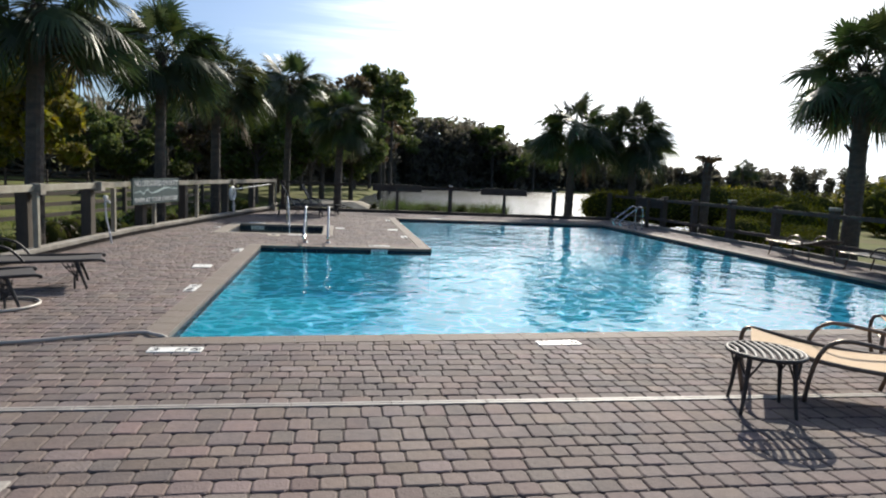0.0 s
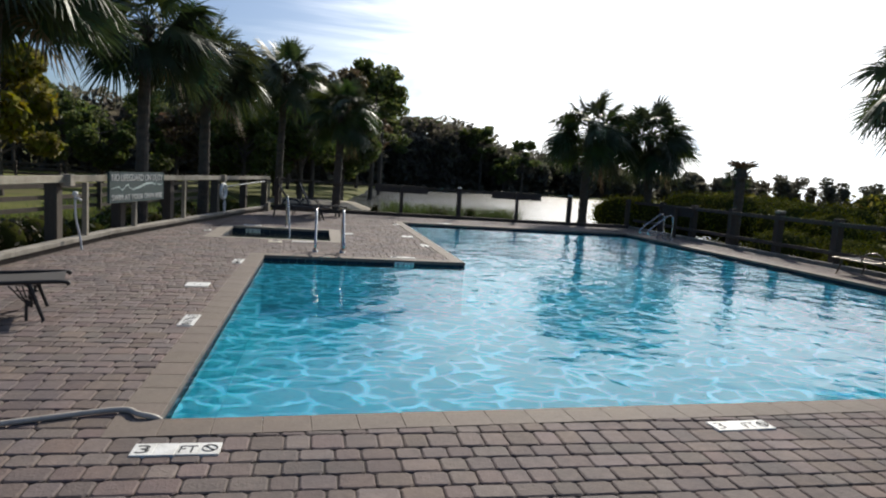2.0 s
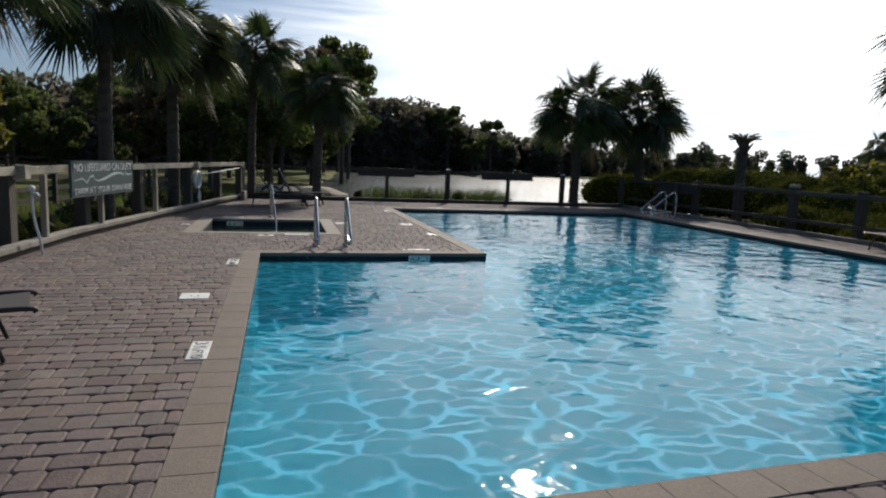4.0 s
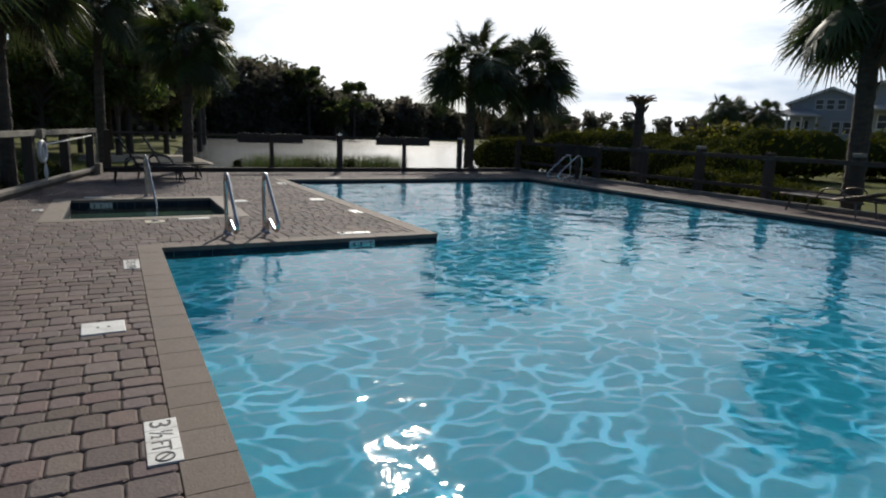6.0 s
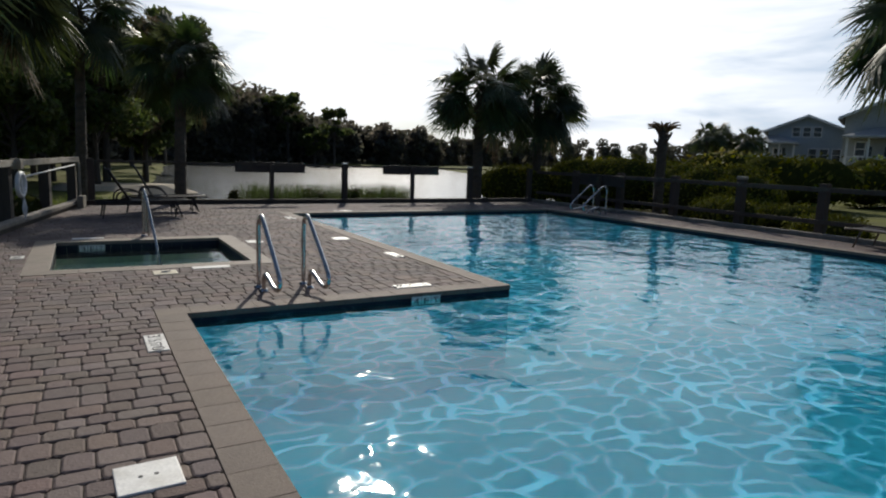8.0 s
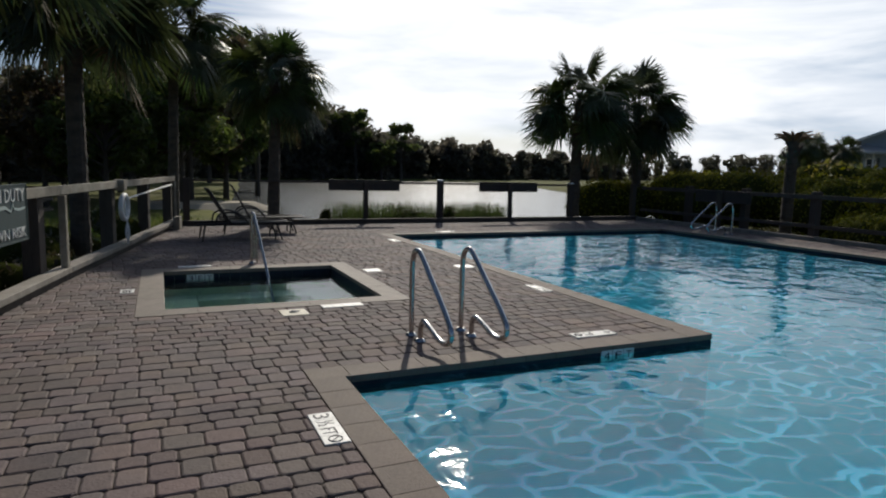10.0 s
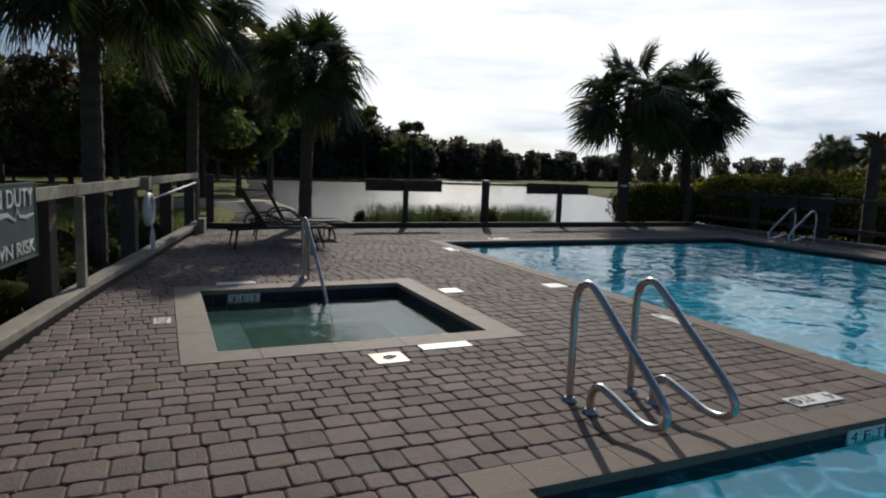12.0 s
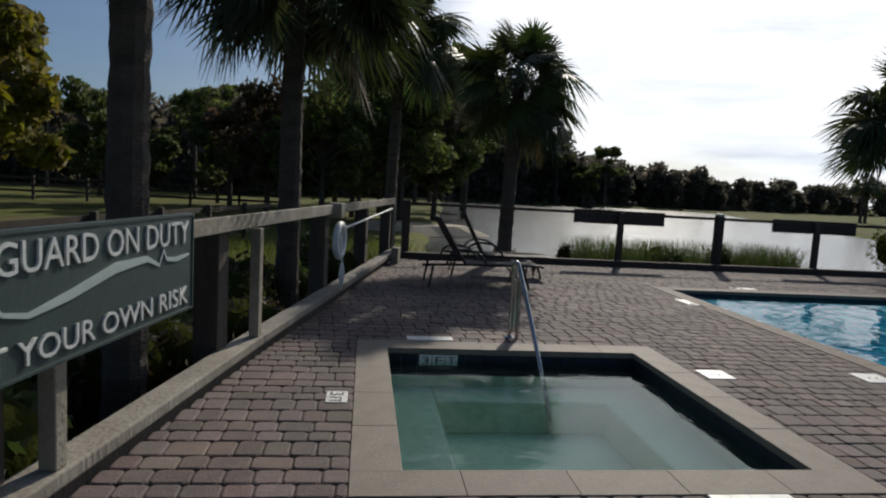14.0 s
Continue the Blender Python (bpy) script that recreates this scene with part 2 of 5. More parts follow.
M_TIMBER = mat("weathered_timber", (0.30, 0.27, 0.22), (0.19, 0.165, 0.13), 0.85, scale=3, bump=0.5, bscale=30, stretch=(1, 1, 0.25), rand=0.14, stain=((0.10, 0.085, 0.06), 2.5, 0.5))
M_RAIL = mat("bleached_rail_timber", (0.35, 0.315, 0.245), (0.23, 0.20, 0.15), 0.8, scale=4, bump=0.45, bscale=26, rand=0.10, stain=((0.15, 0.13, 0.09), 2.0, 0.55))
M_DARKWOOD = mat("dark_post_timber", (0.078, 0.060, 0.045), (0.05, 0.04, 0.031), 0.9, scale=5, bump=0.5, bscale=30, stretch=(1, 1, 0.2), rand=0.15)
M_SIGN = mat("sign_green_paint", (0.035, 0.062, 0.06), (0.028, 0.05, 0.048), 0.5, scale=6, bump=0.08)
M_SIGN_BACK = mat("sign_board_back", (0.055, 0.042, 0.032), (0.035, 0.028, 0.024), 0.8, scale=4, bump=0.3)
M_LETTER = mat("sign_letter_paint", (0.66, 0.67, 0.64), (0.55, 0.56, 0.53), 0.55, scale=20)
M_WAVE = mat("sign_wave_paint", (0.42, 0.50, 0.47), (0.36, 0.44, 0.41), 0.55, scale=12)
M_STEEL = mat("stainless_tube", (0.62, 0.60, 0.57), (0.50, 0.49, 0.47), 0.22, metal=1.0, scale=8)
M_WHITE = mat("white_plastic", (0.78, 0.77, 0.73), (0.66, 0.65, 0.60), 0.5, scale=9, rand=0.05, stain=((0.42, 0.39, 0.33), 6, 0.4))
M_CREAM = mat("cream_plastic", (0.62, 0.56, 0.42), (0.50, 0.45, 0.33), 0.5, scale=8, stain=((0.38, 0.32, 0.22), 5, 0.5))
M_BLACKPAINT = mat("marker_black", (0.03, 0.03, 0.03), None, 0.6)
M_RING = mat("ring_white", (0.72, 0.71, 0.68), (0.58, 0.57, 0.54), 0.5, scale=10)
M_IRON = mat("dark_cast_metal", (0.024, 0.021, 0.019), (0.035, 0.03, 0.027), 0.55, metal=0.2, scale=12, bump=0.1)
M_SLING = mat("dark_sling_mesh", (0.05, 0.045, 0.04), (0.035, 0.03, 0.03), 0.8, scale=40)
M_TANSLING = mat("tan_sling_fabric", (0.52, 0.36, 0.20), (0.46, 0.31, 0.17), 0.75, scale=14, bump=0.15, bscale=220)
M_BRONZE = mat("bronze_tube", (0.17, 0.13, 0.095), (0.13, 0.10, 0.08), 0.35, metal=0.7, scale=12)
M_TABLETOP = mat("pewter_tabletop", (0.13, 0.12, 0.11), (0.09, 0.085, 0.08), 0.65, metal=0.2, scale=14)
M_HOSE = mat("pale_hose", (0.46, 0.42, 0.36), (0.38, 0.34, 0.29), 0.5, scale=6)
M_DRAIN = mat("drain_strip", (0.36, 0.33, 0.29), (0.24, 0.22, 0.19), 0.6, scale=7, stain=((0.18, 0.16, 0.14), 3, 0.5))
M_CONC = mat("concrete_slab", (0.34, 0.31, 0.27), (0.28, 0.255, 0.22), 0.85, scale=3, bump=0.15, bscale=60)
M_GROUND = mat("meadow", (0.130, 0.135, 0.030), (0.070, 0.080, 0.022), 0.95, scale=0.6, bump=0.8, bscale=9, stain=((0.12, 0.098, 0.045), 0.25, 0.7), spec=0.1)
M_SAND = mat("bank_sand", (0.42, 0.36, 0.27), (0.33, 0.28, 0.2), 0.9, scale=1.5, bump=0.3)
M_GRASS = mat("grass_blades", (0.16, 0.19, 0.045), (0.09, 0.12, 0.03), 0.7, scale=1.2, island=0.35, trans=0.45)
M_REED = mat("shore_reeds", (0.075, 0.105, 0.028), (0.045, 0.065, 0.02), 0.7, scale=1.2, island=0.35, trans=0.45)
M_PALM = mat("palm_frond", (0.045, 0.065, 0.024), (0.065, 0.080, 0.030), 0.5, scale=2, rand=0.35, trans=0.28, spec=0.3)
M_PALMDRY = mat("dry_frond", (0.22, 0.15, 0.08), (0.16, 0.11, 0.06), 0.8, scale=3, rand=0.2, trans=0.3)
M_TRUNK = mat("palm_trunk", (0.10, 0.078, 0.058), (0.055, 0.045, 0.036), 0.95, scale=5, bump=0.9, bscale=22, stretch=(1, 1, 2.2))
M_BARK = mat("tree_bark", (0.10, 0.08, 0.06), (0.06, 0.05, 0.04), 0.95, scale=4, bump=0.8, bscale=14, stretch=(1, 1, 0.3))
M_LEAF = mat("tree_leaf", (0.085, 0.115, 0.038), (0.12, 0.14, 0.046), 0.6, scale=0.5, island=0.35, trans=0.52, spec=0.12)
M_LEAF_Y = mat("yellow_leaf", (0.24, 0.20, 0.038), (0.16, 0.16, 0.034), 0.6, scale=0.5, island=0.35, trans=0.42, spec=0.12)
M_LEAF_R = mat("rusty_leaf", (0.12, 0.08, 0.05), (0.08, 0.07, 0.04), 0.6, scale=0.5, island=0.35, trans=0.42, spec=0.12)
# paler and greyer than the near leaves: distance haze is mixed into the colour
M_WOODS = mat("far_woods_haze_leaf", (0.12, 0.125, 0.095), (0.15, 0.13, 0.10), 0.9, scale=0.08, island=0.4, trans=0.6, spec=0.05)
M_HEDGE = mat("hedge_leaf", (0.19, 0.185, 0.022), (0.11, 0.115, 0.016), 0.95, scale=1.0, island=0.3, trans=0.05, spec=0.03)
M_HEDGECORE = mat("hedge_shade_core", (0.030, 0.034, 0.010), (0.045, 0.05, 0.012), 1.0, scale=4, bump=0.8, bscale=30, spec=0.0)
M_SHRUB = mat("shrub_leaf", (0.055, 0.060, 0.028), (0.10, 0.075, 0.035), 0.7, scale=0.8, island=0.4, trans=0.3)
M_HWALL = mat("house_siding", (0.33, 0.39, 0.44), (0.28, 0.33, 0.38), 0.7, scale=0.6)
M_HWALL2 = mat("house_siding_cream", (0.38, 0.385, 0.36), (0.33, 0.335, 0.315), 0.7, scale=0.6)
M_ROOF = mat("roof_shingle", (0.12, 0.12, 0.125), (0.085, 0.085, 0.09), 0.85, scale=1.5)
M_METALROOF = mat("pale_metal_roof", (0.46, 0.46, 0.44), (0.38, 0.38, 0.37), 0.45, metal=0.3, scale=1.2)
M_TRIM = mat("house_trim", (0.72, 0.72, 0.70), (0.64, 0.64, 0.62), 0.6, scale=2)
M_GLASS = mat("house_glass", (0.03, 0.04, 0.05), (0.04, 0.05, 0.06), 0.08, scale=1)

# ---- building helpers ----


def finish(bm, name, material, smooth=False):
    me = bpy.data.meshes.new(name)
    bmesh.ops.recalc_face_normals(bm, faces=bm.faces)
    bm.to_mesh(me)
    bm.free()
    me.materials.append(material)
    if smooth:
        for p in me.polygons:
            p.use_smooth = True
    return me


def part(name, bm, material, parent, label="", smooth=False):
    """Links a bmesh (or a mesh) as one mesh object under a thing or a part."""
    me = finish(bm, name, material, smooth) if isinstance(bm, bmesh.types.BMesh) else bm
    ob = new(name, me)
    ob.parent = parent
    if label:
        ob["label"] = label
    return ob


def thing(name, m, label, category, group="", kind=""):
    ob = new(name)
    ob.matrix_world = m
    return tagged(ob, label, category, group, kind)


def solid(name, bm, material, label, category="", kind="structure", group="", smooth=False):
    ob = new(name, finish(bm, name, material, smooth))
    return tagged(ob, label, category, group, kind)


def box(bm, lo, hi, bevel=0.0, m=None):
    c = [(a + b) / 2 for a, b in zip(lo, hi)]
    s = [abs(b - a) for a, b in zip(lo, hi)]
    g = bmesh.ops.create_cube(bm, size=1.0, matrix=Matrix.Translation(c) @ Matrix.Diagonal((*s, 1)))
    if bevel:
        es = list({e for v in g["verts"] for e in v.link_edges})
        g2 = bmesh.ops.bevel(bm, geom=es, offset=bevel, segments=2, affect="EDGES", profile=0.5)
        vs = list({v for f in g2["faces"] for v in f.verts} | {v for v in g["verts"] if v.is_valid})
    else:
        vs = g["verts"]
    if m is not None:
        bmesh.ops.transform(bm, matrix=m, verts=vs)
    return bm


def tube(bm, pts, r, seg=10, closed=False, r_end=None):
    """A round bar swept along points."""
    pts = [Vector(p) for p in pts]
    n = len(pts)
    rings, ref = [], None
    for i, p in enumerate(pts):
        a = pts[(i - 1) % n] if (closed or i > 0) else p
        b = pts[(i + 1) % n] if (closed or i < n - 1) else p
        d = (b - a).normalized()
        if ref is None:
            ref = d.orthogonal().normalized()
        ref = (ref - d * ref.dot(d)).normalized()
        side = d.cross(ref)
        rr = r if r_end is None else r + (r_end - r) * i / (n - 1)
        rings.append([bm.verts.new(p + (ref * math.cos(k * math.tau / seg) + side * math.sin(k * math.tau / seg)) * rr) for k in range(seg)])
    for i in range(n if closed else n - 1):
        A, B = rings[i], rings[(i + 1) % n]
        for k in range(seg):
            bm.faces.new((A[k], A[(k + 1) % seg], B[(k + 1) % seg], B[k]))
    if not closed:
        bm.faces.new(rings[0][::-1])
        bm.faces.new(rings[-1])
    return bm


def smooth_line(pts, k=5):
    """Catmull-Rom through points."""
    P = [Vector(p) for p in pts]
    P = [P[0] * 2 - P[1]] + P + [P[-1] * 2 - P[-2]]
    out = []
    for i in range(1, len(P) - 2):
        a, b, c, d = P[i - 1:i + 3]
        for j in range(k):
            t = j / k
            out.append(0.5 * ((2 * b) + (c - a) * t + (2 * a - 5 * b + 4 * c - d) * t * t + (3 * b - a - 3 * c + d) * t ** 3))
    out.append(P[-2])
    return out


def quads_mesh(name, verts, faces, material, smooth=False):
    me = bpy.data.meshes.new(name)
    me.from_pydata(verts, [], faces)
    me.materials.append(material)
    if smooth:
        me.polygons.foreach_set("use_smooth", [True] * len(me.polygons))
    return me


def leaf_cloud(rng, centers, radii, count, size, flat=0.0):
    """Small pointed leaves spread through ellipsoids; returns an array of quads (n, 4, 3)."""
    out = []
    for c, r, n in zip(centers, radii, count):
        d = rng.normal(size=(n, 3))
        d /= np.linalg.norm(d, axis=1)[:, None]
        p = np.asarray(c) + d * np.asarray(r) * (rng.random((n, 1)) ** 0.28)
        u = rng.normal(size=(n, 3))
        u[:, 2] *= 1 - flat
        u /= np.linalg.norm(u, axis=1)[:, None]
        v = np.cross(u, rng.normal(size=(n, 3)))
        v /= np.linalg.norm(v, axis=1)[:, None]
        s = size * (0.6 + 0.8 * rng.random((n, 1)))
        out.append(np.stack([p - u * s, p + v * s * 0.45, p + u * s, p - v * s * 0.45], axis=1))
    return np.concatenate(out)


def quads_to_mesh(name, q, material):
    n = len(q)
    me = bpy.data.meshes.new(name)
    me.vertices.add(n * 4)
    me.vertices.foreach_set("co", q.reshape(-1).astype(np.float32))
    me.loops.add(n * 4)
    me.loops.foreach_set("vertex_index", np.arange(n * 4, dtype=np.int32))
    me.polygons.add(n)
    me.polygons.foreach_set("loop_start", np.arange(0, n * 4, 4, dtype=np.int32))
    me.update(calc_edges=True)
    me.materials.append(material)
    return me


# ---- plan ----
SLANT = 0.052     # the pool's near edge runs askew to the deck
POOL = [(-3.0, 2.26), (9.0, 2.26 + 12 * SLANT), (9.0, 19.5), (0.75, 19.5), (0.75, 10.0), (-3.0, 10.0)]
SPA = (-4.21, 12.73, -1.74, 15.31)
WATER_Z, FLOOR_Z = -0.085, -1.0
COPE = 0.245
LEFT = [(-7.3, -9.0), (-6.6, 4.0), (-5.95, 11.4), (-5.28, 15.0), (-3.75, 22.5)]   # inner face of the kerb under the fence
BACK_Y, RIGHT_X, NEAR_Y = 22.4, 10.6, -9.0
LAKE = [(-2.4, 26.0), (-1.2, 38), (2, 60), (5.2, 88), (9, 106), (30, 113), (52, 106), (43, 80), (34.5, 58), (30, 44), (19, 26.0)]
LAKE_Z = -0.74


def left_x(y):
    for (x0, y0), (x1, y1) in zip(LEFT, LEFT[1:]):
        if y <= y1:
            return x0 + (x1 - x0) * (y - y0) / (y1 - y0)
    return LEFT[-1][0]


# ---- ground, lake ----


def build_ground():
    def axis(near0, near1, far, step):
        a = list(np.arange(near0, near1, step))
        s, v = step, near1
        while v < far:
            a.append(v)
            s *= 1.18
            v += s
        s, v = step, near0
        low = []
        while v > -far:
            s *= 1.18
            v -= s
            low.append(v)
        return np.array(low[::-1] + a)
    xs, ys = axis(-20, 66, 2600, 0.9), axis(-12, 112, 2600, 0.9)
    X, Y = np.meshgrid(xs, ys)
    poly = np.array(LAKE, float)
    inside = np.zeros(X.shape, bool)
    dist = np.full(X.shape, 1e9)
    for (x0, y0), (x1, y1) in zip(poly, np.roll(poly, -1, axis=0)):
        cross = ((y0 > Y) != (y1 > Y)) & (X < (x1 - x0) * (Y - y0) / (y1 - y0 + 1e-12) + x0)
        inside ^= cross
        t = np.clip(((X - x0) * (x1 - x0) + (Y - y0) * (y1 - y0)) / ((x1 - x0) ** 2 + (y1 - y0) ** 2), 0, 1)
        dist = np.minimum(dist, np.hypot(X - x0 - t * (x1 - x0), Y - y0 - t * (y1 - y0)))
    sd = np.where(inside, -dist, dist)
    wob = 0.10 * np.sin(X * 0.31 + 1.3) * np.cos(Y * 0.27) + 0.05 * np.sin(X * 0.83 + Y * 0.61)
    Z = -0.50 + 0.6 * wob - 1.9 * np.clip((0.8 - sd) / 4.0, 0, 1)
    lx = np.interp(Y, [p[1] for p in LEFT], [p[0] for p in LEFT])
    deck = (X > lx + 0.3) & (X < RIGHT_X - 0.2) & (Y > NEAR_Y + 0.3) & (Y < BACK_Y - 0.2)
    Z = np.where(deck, -2.4, Z)
    V = np.stack([X, Y, Z], -1).reshape(-1, 3)
    nx, ny = len(xs), len(ys)
    i = np.arange((ny - 1) * nx).reshape(ny - 1, nx)[:, :-1].ravel()
    F = np.stack([i, i + 1, i + nx + 1, i + nx], 1)
    me = quads_mesh("ground", V.tolist(), F.tolist(), M_GROUND, True)
    tagged(new("ground", me), "rough green and straw-brown meadow round the pool deck", "ground", kind="structure")
    bm = bmesh.new()
    bm.faces.new([bm.verts.new((x, y, LAKE_Z)) for x, y in ((-6, 25.5), (72, 25.5), (72, 116), (-6, 116))])
    solid("water_lake", bm, M_LAKE, "rippled lake water glittering in the low sun", "lake")
    # pale sandy spit on the lake's near-left bank
    bm = bmesh.new()
    ring = []
    for k in range(22):
        a = k * math.tau / 22
        r = 1 + 0.18 * math.sin(3 * a + 1)
        ring.append(bm.verts.new((-2.6 + 3.4 * r * math.cos(a) + 0.5 * math.sin(a), 38 + 2.2 * r * math.sin(a), -0.72)))
    top = bmesh.ops.extrude_face_region(bm, geom=[bm.faces.new(ring)])
    for v in [g for g in top["geom"] if isinstance(g, bmesh.types.BMVert)]:
        v.co.z = -0.30
        v.co.x = -2.6 + (v.co.x + 2.6) * 0.7
        v.co.y = 38 + (v.co.y - 38) * 0.7
    solid("bank", bm, M_SAND, "pale sandy bank at the edge of the lake", "bank")


build_ground()

# ---- pool and spa ----


def basin(name, outline, z0, z1, material, label):
    bm = bmesh.new()
    n = len(outline)
    cx, cy = sum(p[0] for p in outline) / n, sum(p[1] for p in outline) / n
    A = [bm.verts.new((x, y, z0)) for x, y in outline]
    B = [bm.verts.new((x, y, z1)) for x, y in outline]
    for i in range(n):
        bm.faces.new((A[i], A[(i + 1) % n], B[(i + 1) % n], B[i]))
    bm.faces.new(B)
    # outer shell gives the walls their thickness
    C, D = [], []
    for i in range(n):
        p, q, r = Vector(outline[i - 1]), Vector(outline[i]), Vector(outline[(i + 1) % n])
        d1, d2 = (q - p).normalized(), (r - q).normalized()
        o = q + Vector((d1.y, -d1.x)) * 0.2 + Vector((d2.y, -d2.x)) * 0.2
        C.append(bm.verts.new((o.x, o.y, z0)))
        D.append(bm.verts.new((o.x, o.y, z1 - 0.15)))
    for i in range(n):
        j = (i + 1) % n
        bm.faces.new((C[i], C[j], D[j], D[i]))
        bm.faces.new((A[i], A[j], C[j], C[i]))
    bm.faces.new(D[::-1])
    return solid(name, bm, material, label, "pool")


def sheet(name, outline, z, material, label, category):
    me = quads_mesh(name, [(x, y, z) for x, y in outline], [list(range(len(outline)))], material)
    return tagged(new(name, me), label, category, kind="structure")


def tile_band(name, outline, z0, z1, step, material, parent):
    """Small dark tiles round the wall at the waterline, each proud of the grout."""
    V, F = [], []
    n = len(outline)
    for i in range(n):
        p, q = Vector(outline[i]), Vector(outline[(i + 1) % n])
        d = (q - p).normalized()
        inn = Vector((-d.y, d.x))
        cnt = max(1, round((q - p).length / step))
        w = (q - p).length / cnt
        for k in range(cnt):
            a, b = p + d * (k * w + 0.0008), p + d * ((k + 1) * w - 0.0008)
            o = len(V)
            for off in (0.0, 0.008):
                for pt, z in ((a, z0), (b, z0), (b, z1), (a, z1)):
                    V.append((pt.x + inn.x * off, pt.y + inn.y * off, z))
            F += [[o + 4, o + 5, o + 6, o + 7], [o, o + 1, o + 5, o + 4], [o + 1, o + 2, o + 6, o + 5], [o + 2, o + 3, o + 7, o + 6], [o + 3, o, o + 4, o + 7]]
    ob = part(name, quads_mesh(name, V, F, material), material, parent)
    ob["kind"] = "stuff"
    return ob


pool_shell = basin("pool_basin", POOL, -0.03, FLOOR_Z, M_PLASTER, "pale blue plastered swimming pool basin with straight walls")
tile_band("waterline_tiles", POOL, -0.15, -0.05, 0.152, M_TILE, pool_shell)
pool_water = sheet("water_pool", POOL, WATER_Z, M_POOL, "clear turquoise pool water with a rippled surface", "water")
sx0, sy0, sx1, sy1 = SPA
SPA_RING = [(sx0, sy0), (sx1, sy0), (sx1, sy1), (sx0, sy1)]
spa_shell = basin("spa_basin", SPA_RING, -0.03, -0.66, M_SPA_PLASTER, "grey-green plastered square spa basin")
tile_band("waterline_tiles", SPA_RING, -0.26, -0.05, 0.152, M_TILE, spa_shell)
sheet("water_spa", SPA_RING, -0.12, M_SPA, "still greenish water in the square spa", "water")
bm = bmesh.new()
for lo, hi in (((sx0, sy0, -0.66), (sx0 + 0.45, sy1, -0.36)), ((sx0 + 0.45, sy1 - 0.45, -0.66), (sx1, sy1, -0.36)), ((sx1 - 0.45, sy0, -0.66), (sx1, sy1 - 0.45, -0.36))):
    box(bm, lo, hi, 0.02)
part("bench", bm, M_SPA_PLASTER, spa_shell, "underwater seat bench round the spa")


def coping(name, edges, width, length, material, label):
    """Stones laid end to end along edges (start, end, outward); shared meshes, one object a stone."""
    root = tagged(new(name), label, "coping", kind="structure")
    cache = {}
    for p, q, out in edges:
        p, q, out = Vector(p), Vector(q), Vector(out)
        d = (q - p).normalized()
        cnt = max(1, round((q - p).length / length))
        w = round((q - p).length / cnt, 4)
        if w not in cache:
            bm = bmesh.new()
            box(bm, (0.0008, -0.018, -0.055), (w - 0.0008, width, 0.0), 0.004)
            cache[w] = finish(bm, "coping_stone", material)
        for k in range(cnt):
            o = p + d * (k * w)
            ob = new("coping_stone", cache[w])
            ob.matrix_local = Matrix(((d.x, out.x, 0, o.x), (d.y, out.y, 0, o.y), (0, 0, 1, 0.004 + random.uniform(-0.001, 0.001)), (0, 0, 0, 1)))
            ob.parent = root
    return root


C = COPE
NORM = math.hypot(1, SLANT)
coping("pool_coping", [((-3 - C, 2.26 - C * SLANT), (9 + C, 2.26 + (12 + C) * SLANT), (SLANT / NORM, -1 / NORM)), ((9, 2.26 + 12 * SLANT), (9, 19.5), (1, 0)), ((0.75 - C, 19.5), (9 + C, 19.5), (0, 1)),
                       ((0.75, 10), (0.75, 19.5), (-1, 0)), ((-3 - C, 10), (0.75, 10), (0, 1)), ((-3, 2.26), (-3, 10), (-1, 0))], C, 0.30, M_COPING, "tan bullnose coping stones round the swimming pool")
S = 0.27
coping("spa_coping", [((sx0 - S, sy0), (sx1 + S, sy0), (0, -1)), ((sx1, sy0), (sx1, sy1), (1, 0)), ((sx0 - S, sy1), (sx1 + S, sy1), (0, 1)), ((sx0, sy0), (sx0, sy1), (-1, 0))], S, 0.61, M_SPA_COPING, "light stone coping round the square spa")

# ---- deck bed under the pavers ----


def build_bed():
    bm = bmesh.new()
    z0, z1 = -0.5, -0.014
    P, Q = POOL, SPA_RING

    def slab(x0, y0, x1, y1):
        box(bm, (x0, y0, z0), (x1, y1, z1))
    lx = -7.6
    slab(lx, NEAR_Y, RIGHT_X, 2.06)
    slab(lx, 2.06, -3.2, 10.2)
    # wedge of bed up to the slanted pool edge
    ring = ((-3.2, 2.06), (9.2, 2.06), (9.2, 2.06 + 12.4 * SLANT))
    lo, up = [[bm.verts.new((x, y, z)) for x, y in ring] for z in (z0, z1)]
    bm.faces.new(lo[::-1])
    bm.faces.new(up)
    for i in range(3):
        bm.faces.new((lo[i], lo[(i + 1) % 3], up[(i + 1) % 3], up[i]))
    slab(lx, 10.2, 0.55, 12.53)
    slab(lx, 12.53, sx0 - 0.2, 15.51)
    slab(sx1 + 0.2, 12.53, 0.55, 15.51)
    slab(lx, 15.51, 0.55, 19.7)
    slab(lx, 19.7, RIGHT_X, BACK_Y)
    slab(9.2, 2.06, RIGHT_X, 19.7)
    # trim the bed along the slanted fence
    for v in bm.verts:
        if v.co.x < -7.5:
            v.co.x = left_x(v.co.y) - 0.02
    return solid("floor", bm, M_JOINT, "sandy bed and dark joints under the deck pavers", "deck")


deck_bed = build_bed()

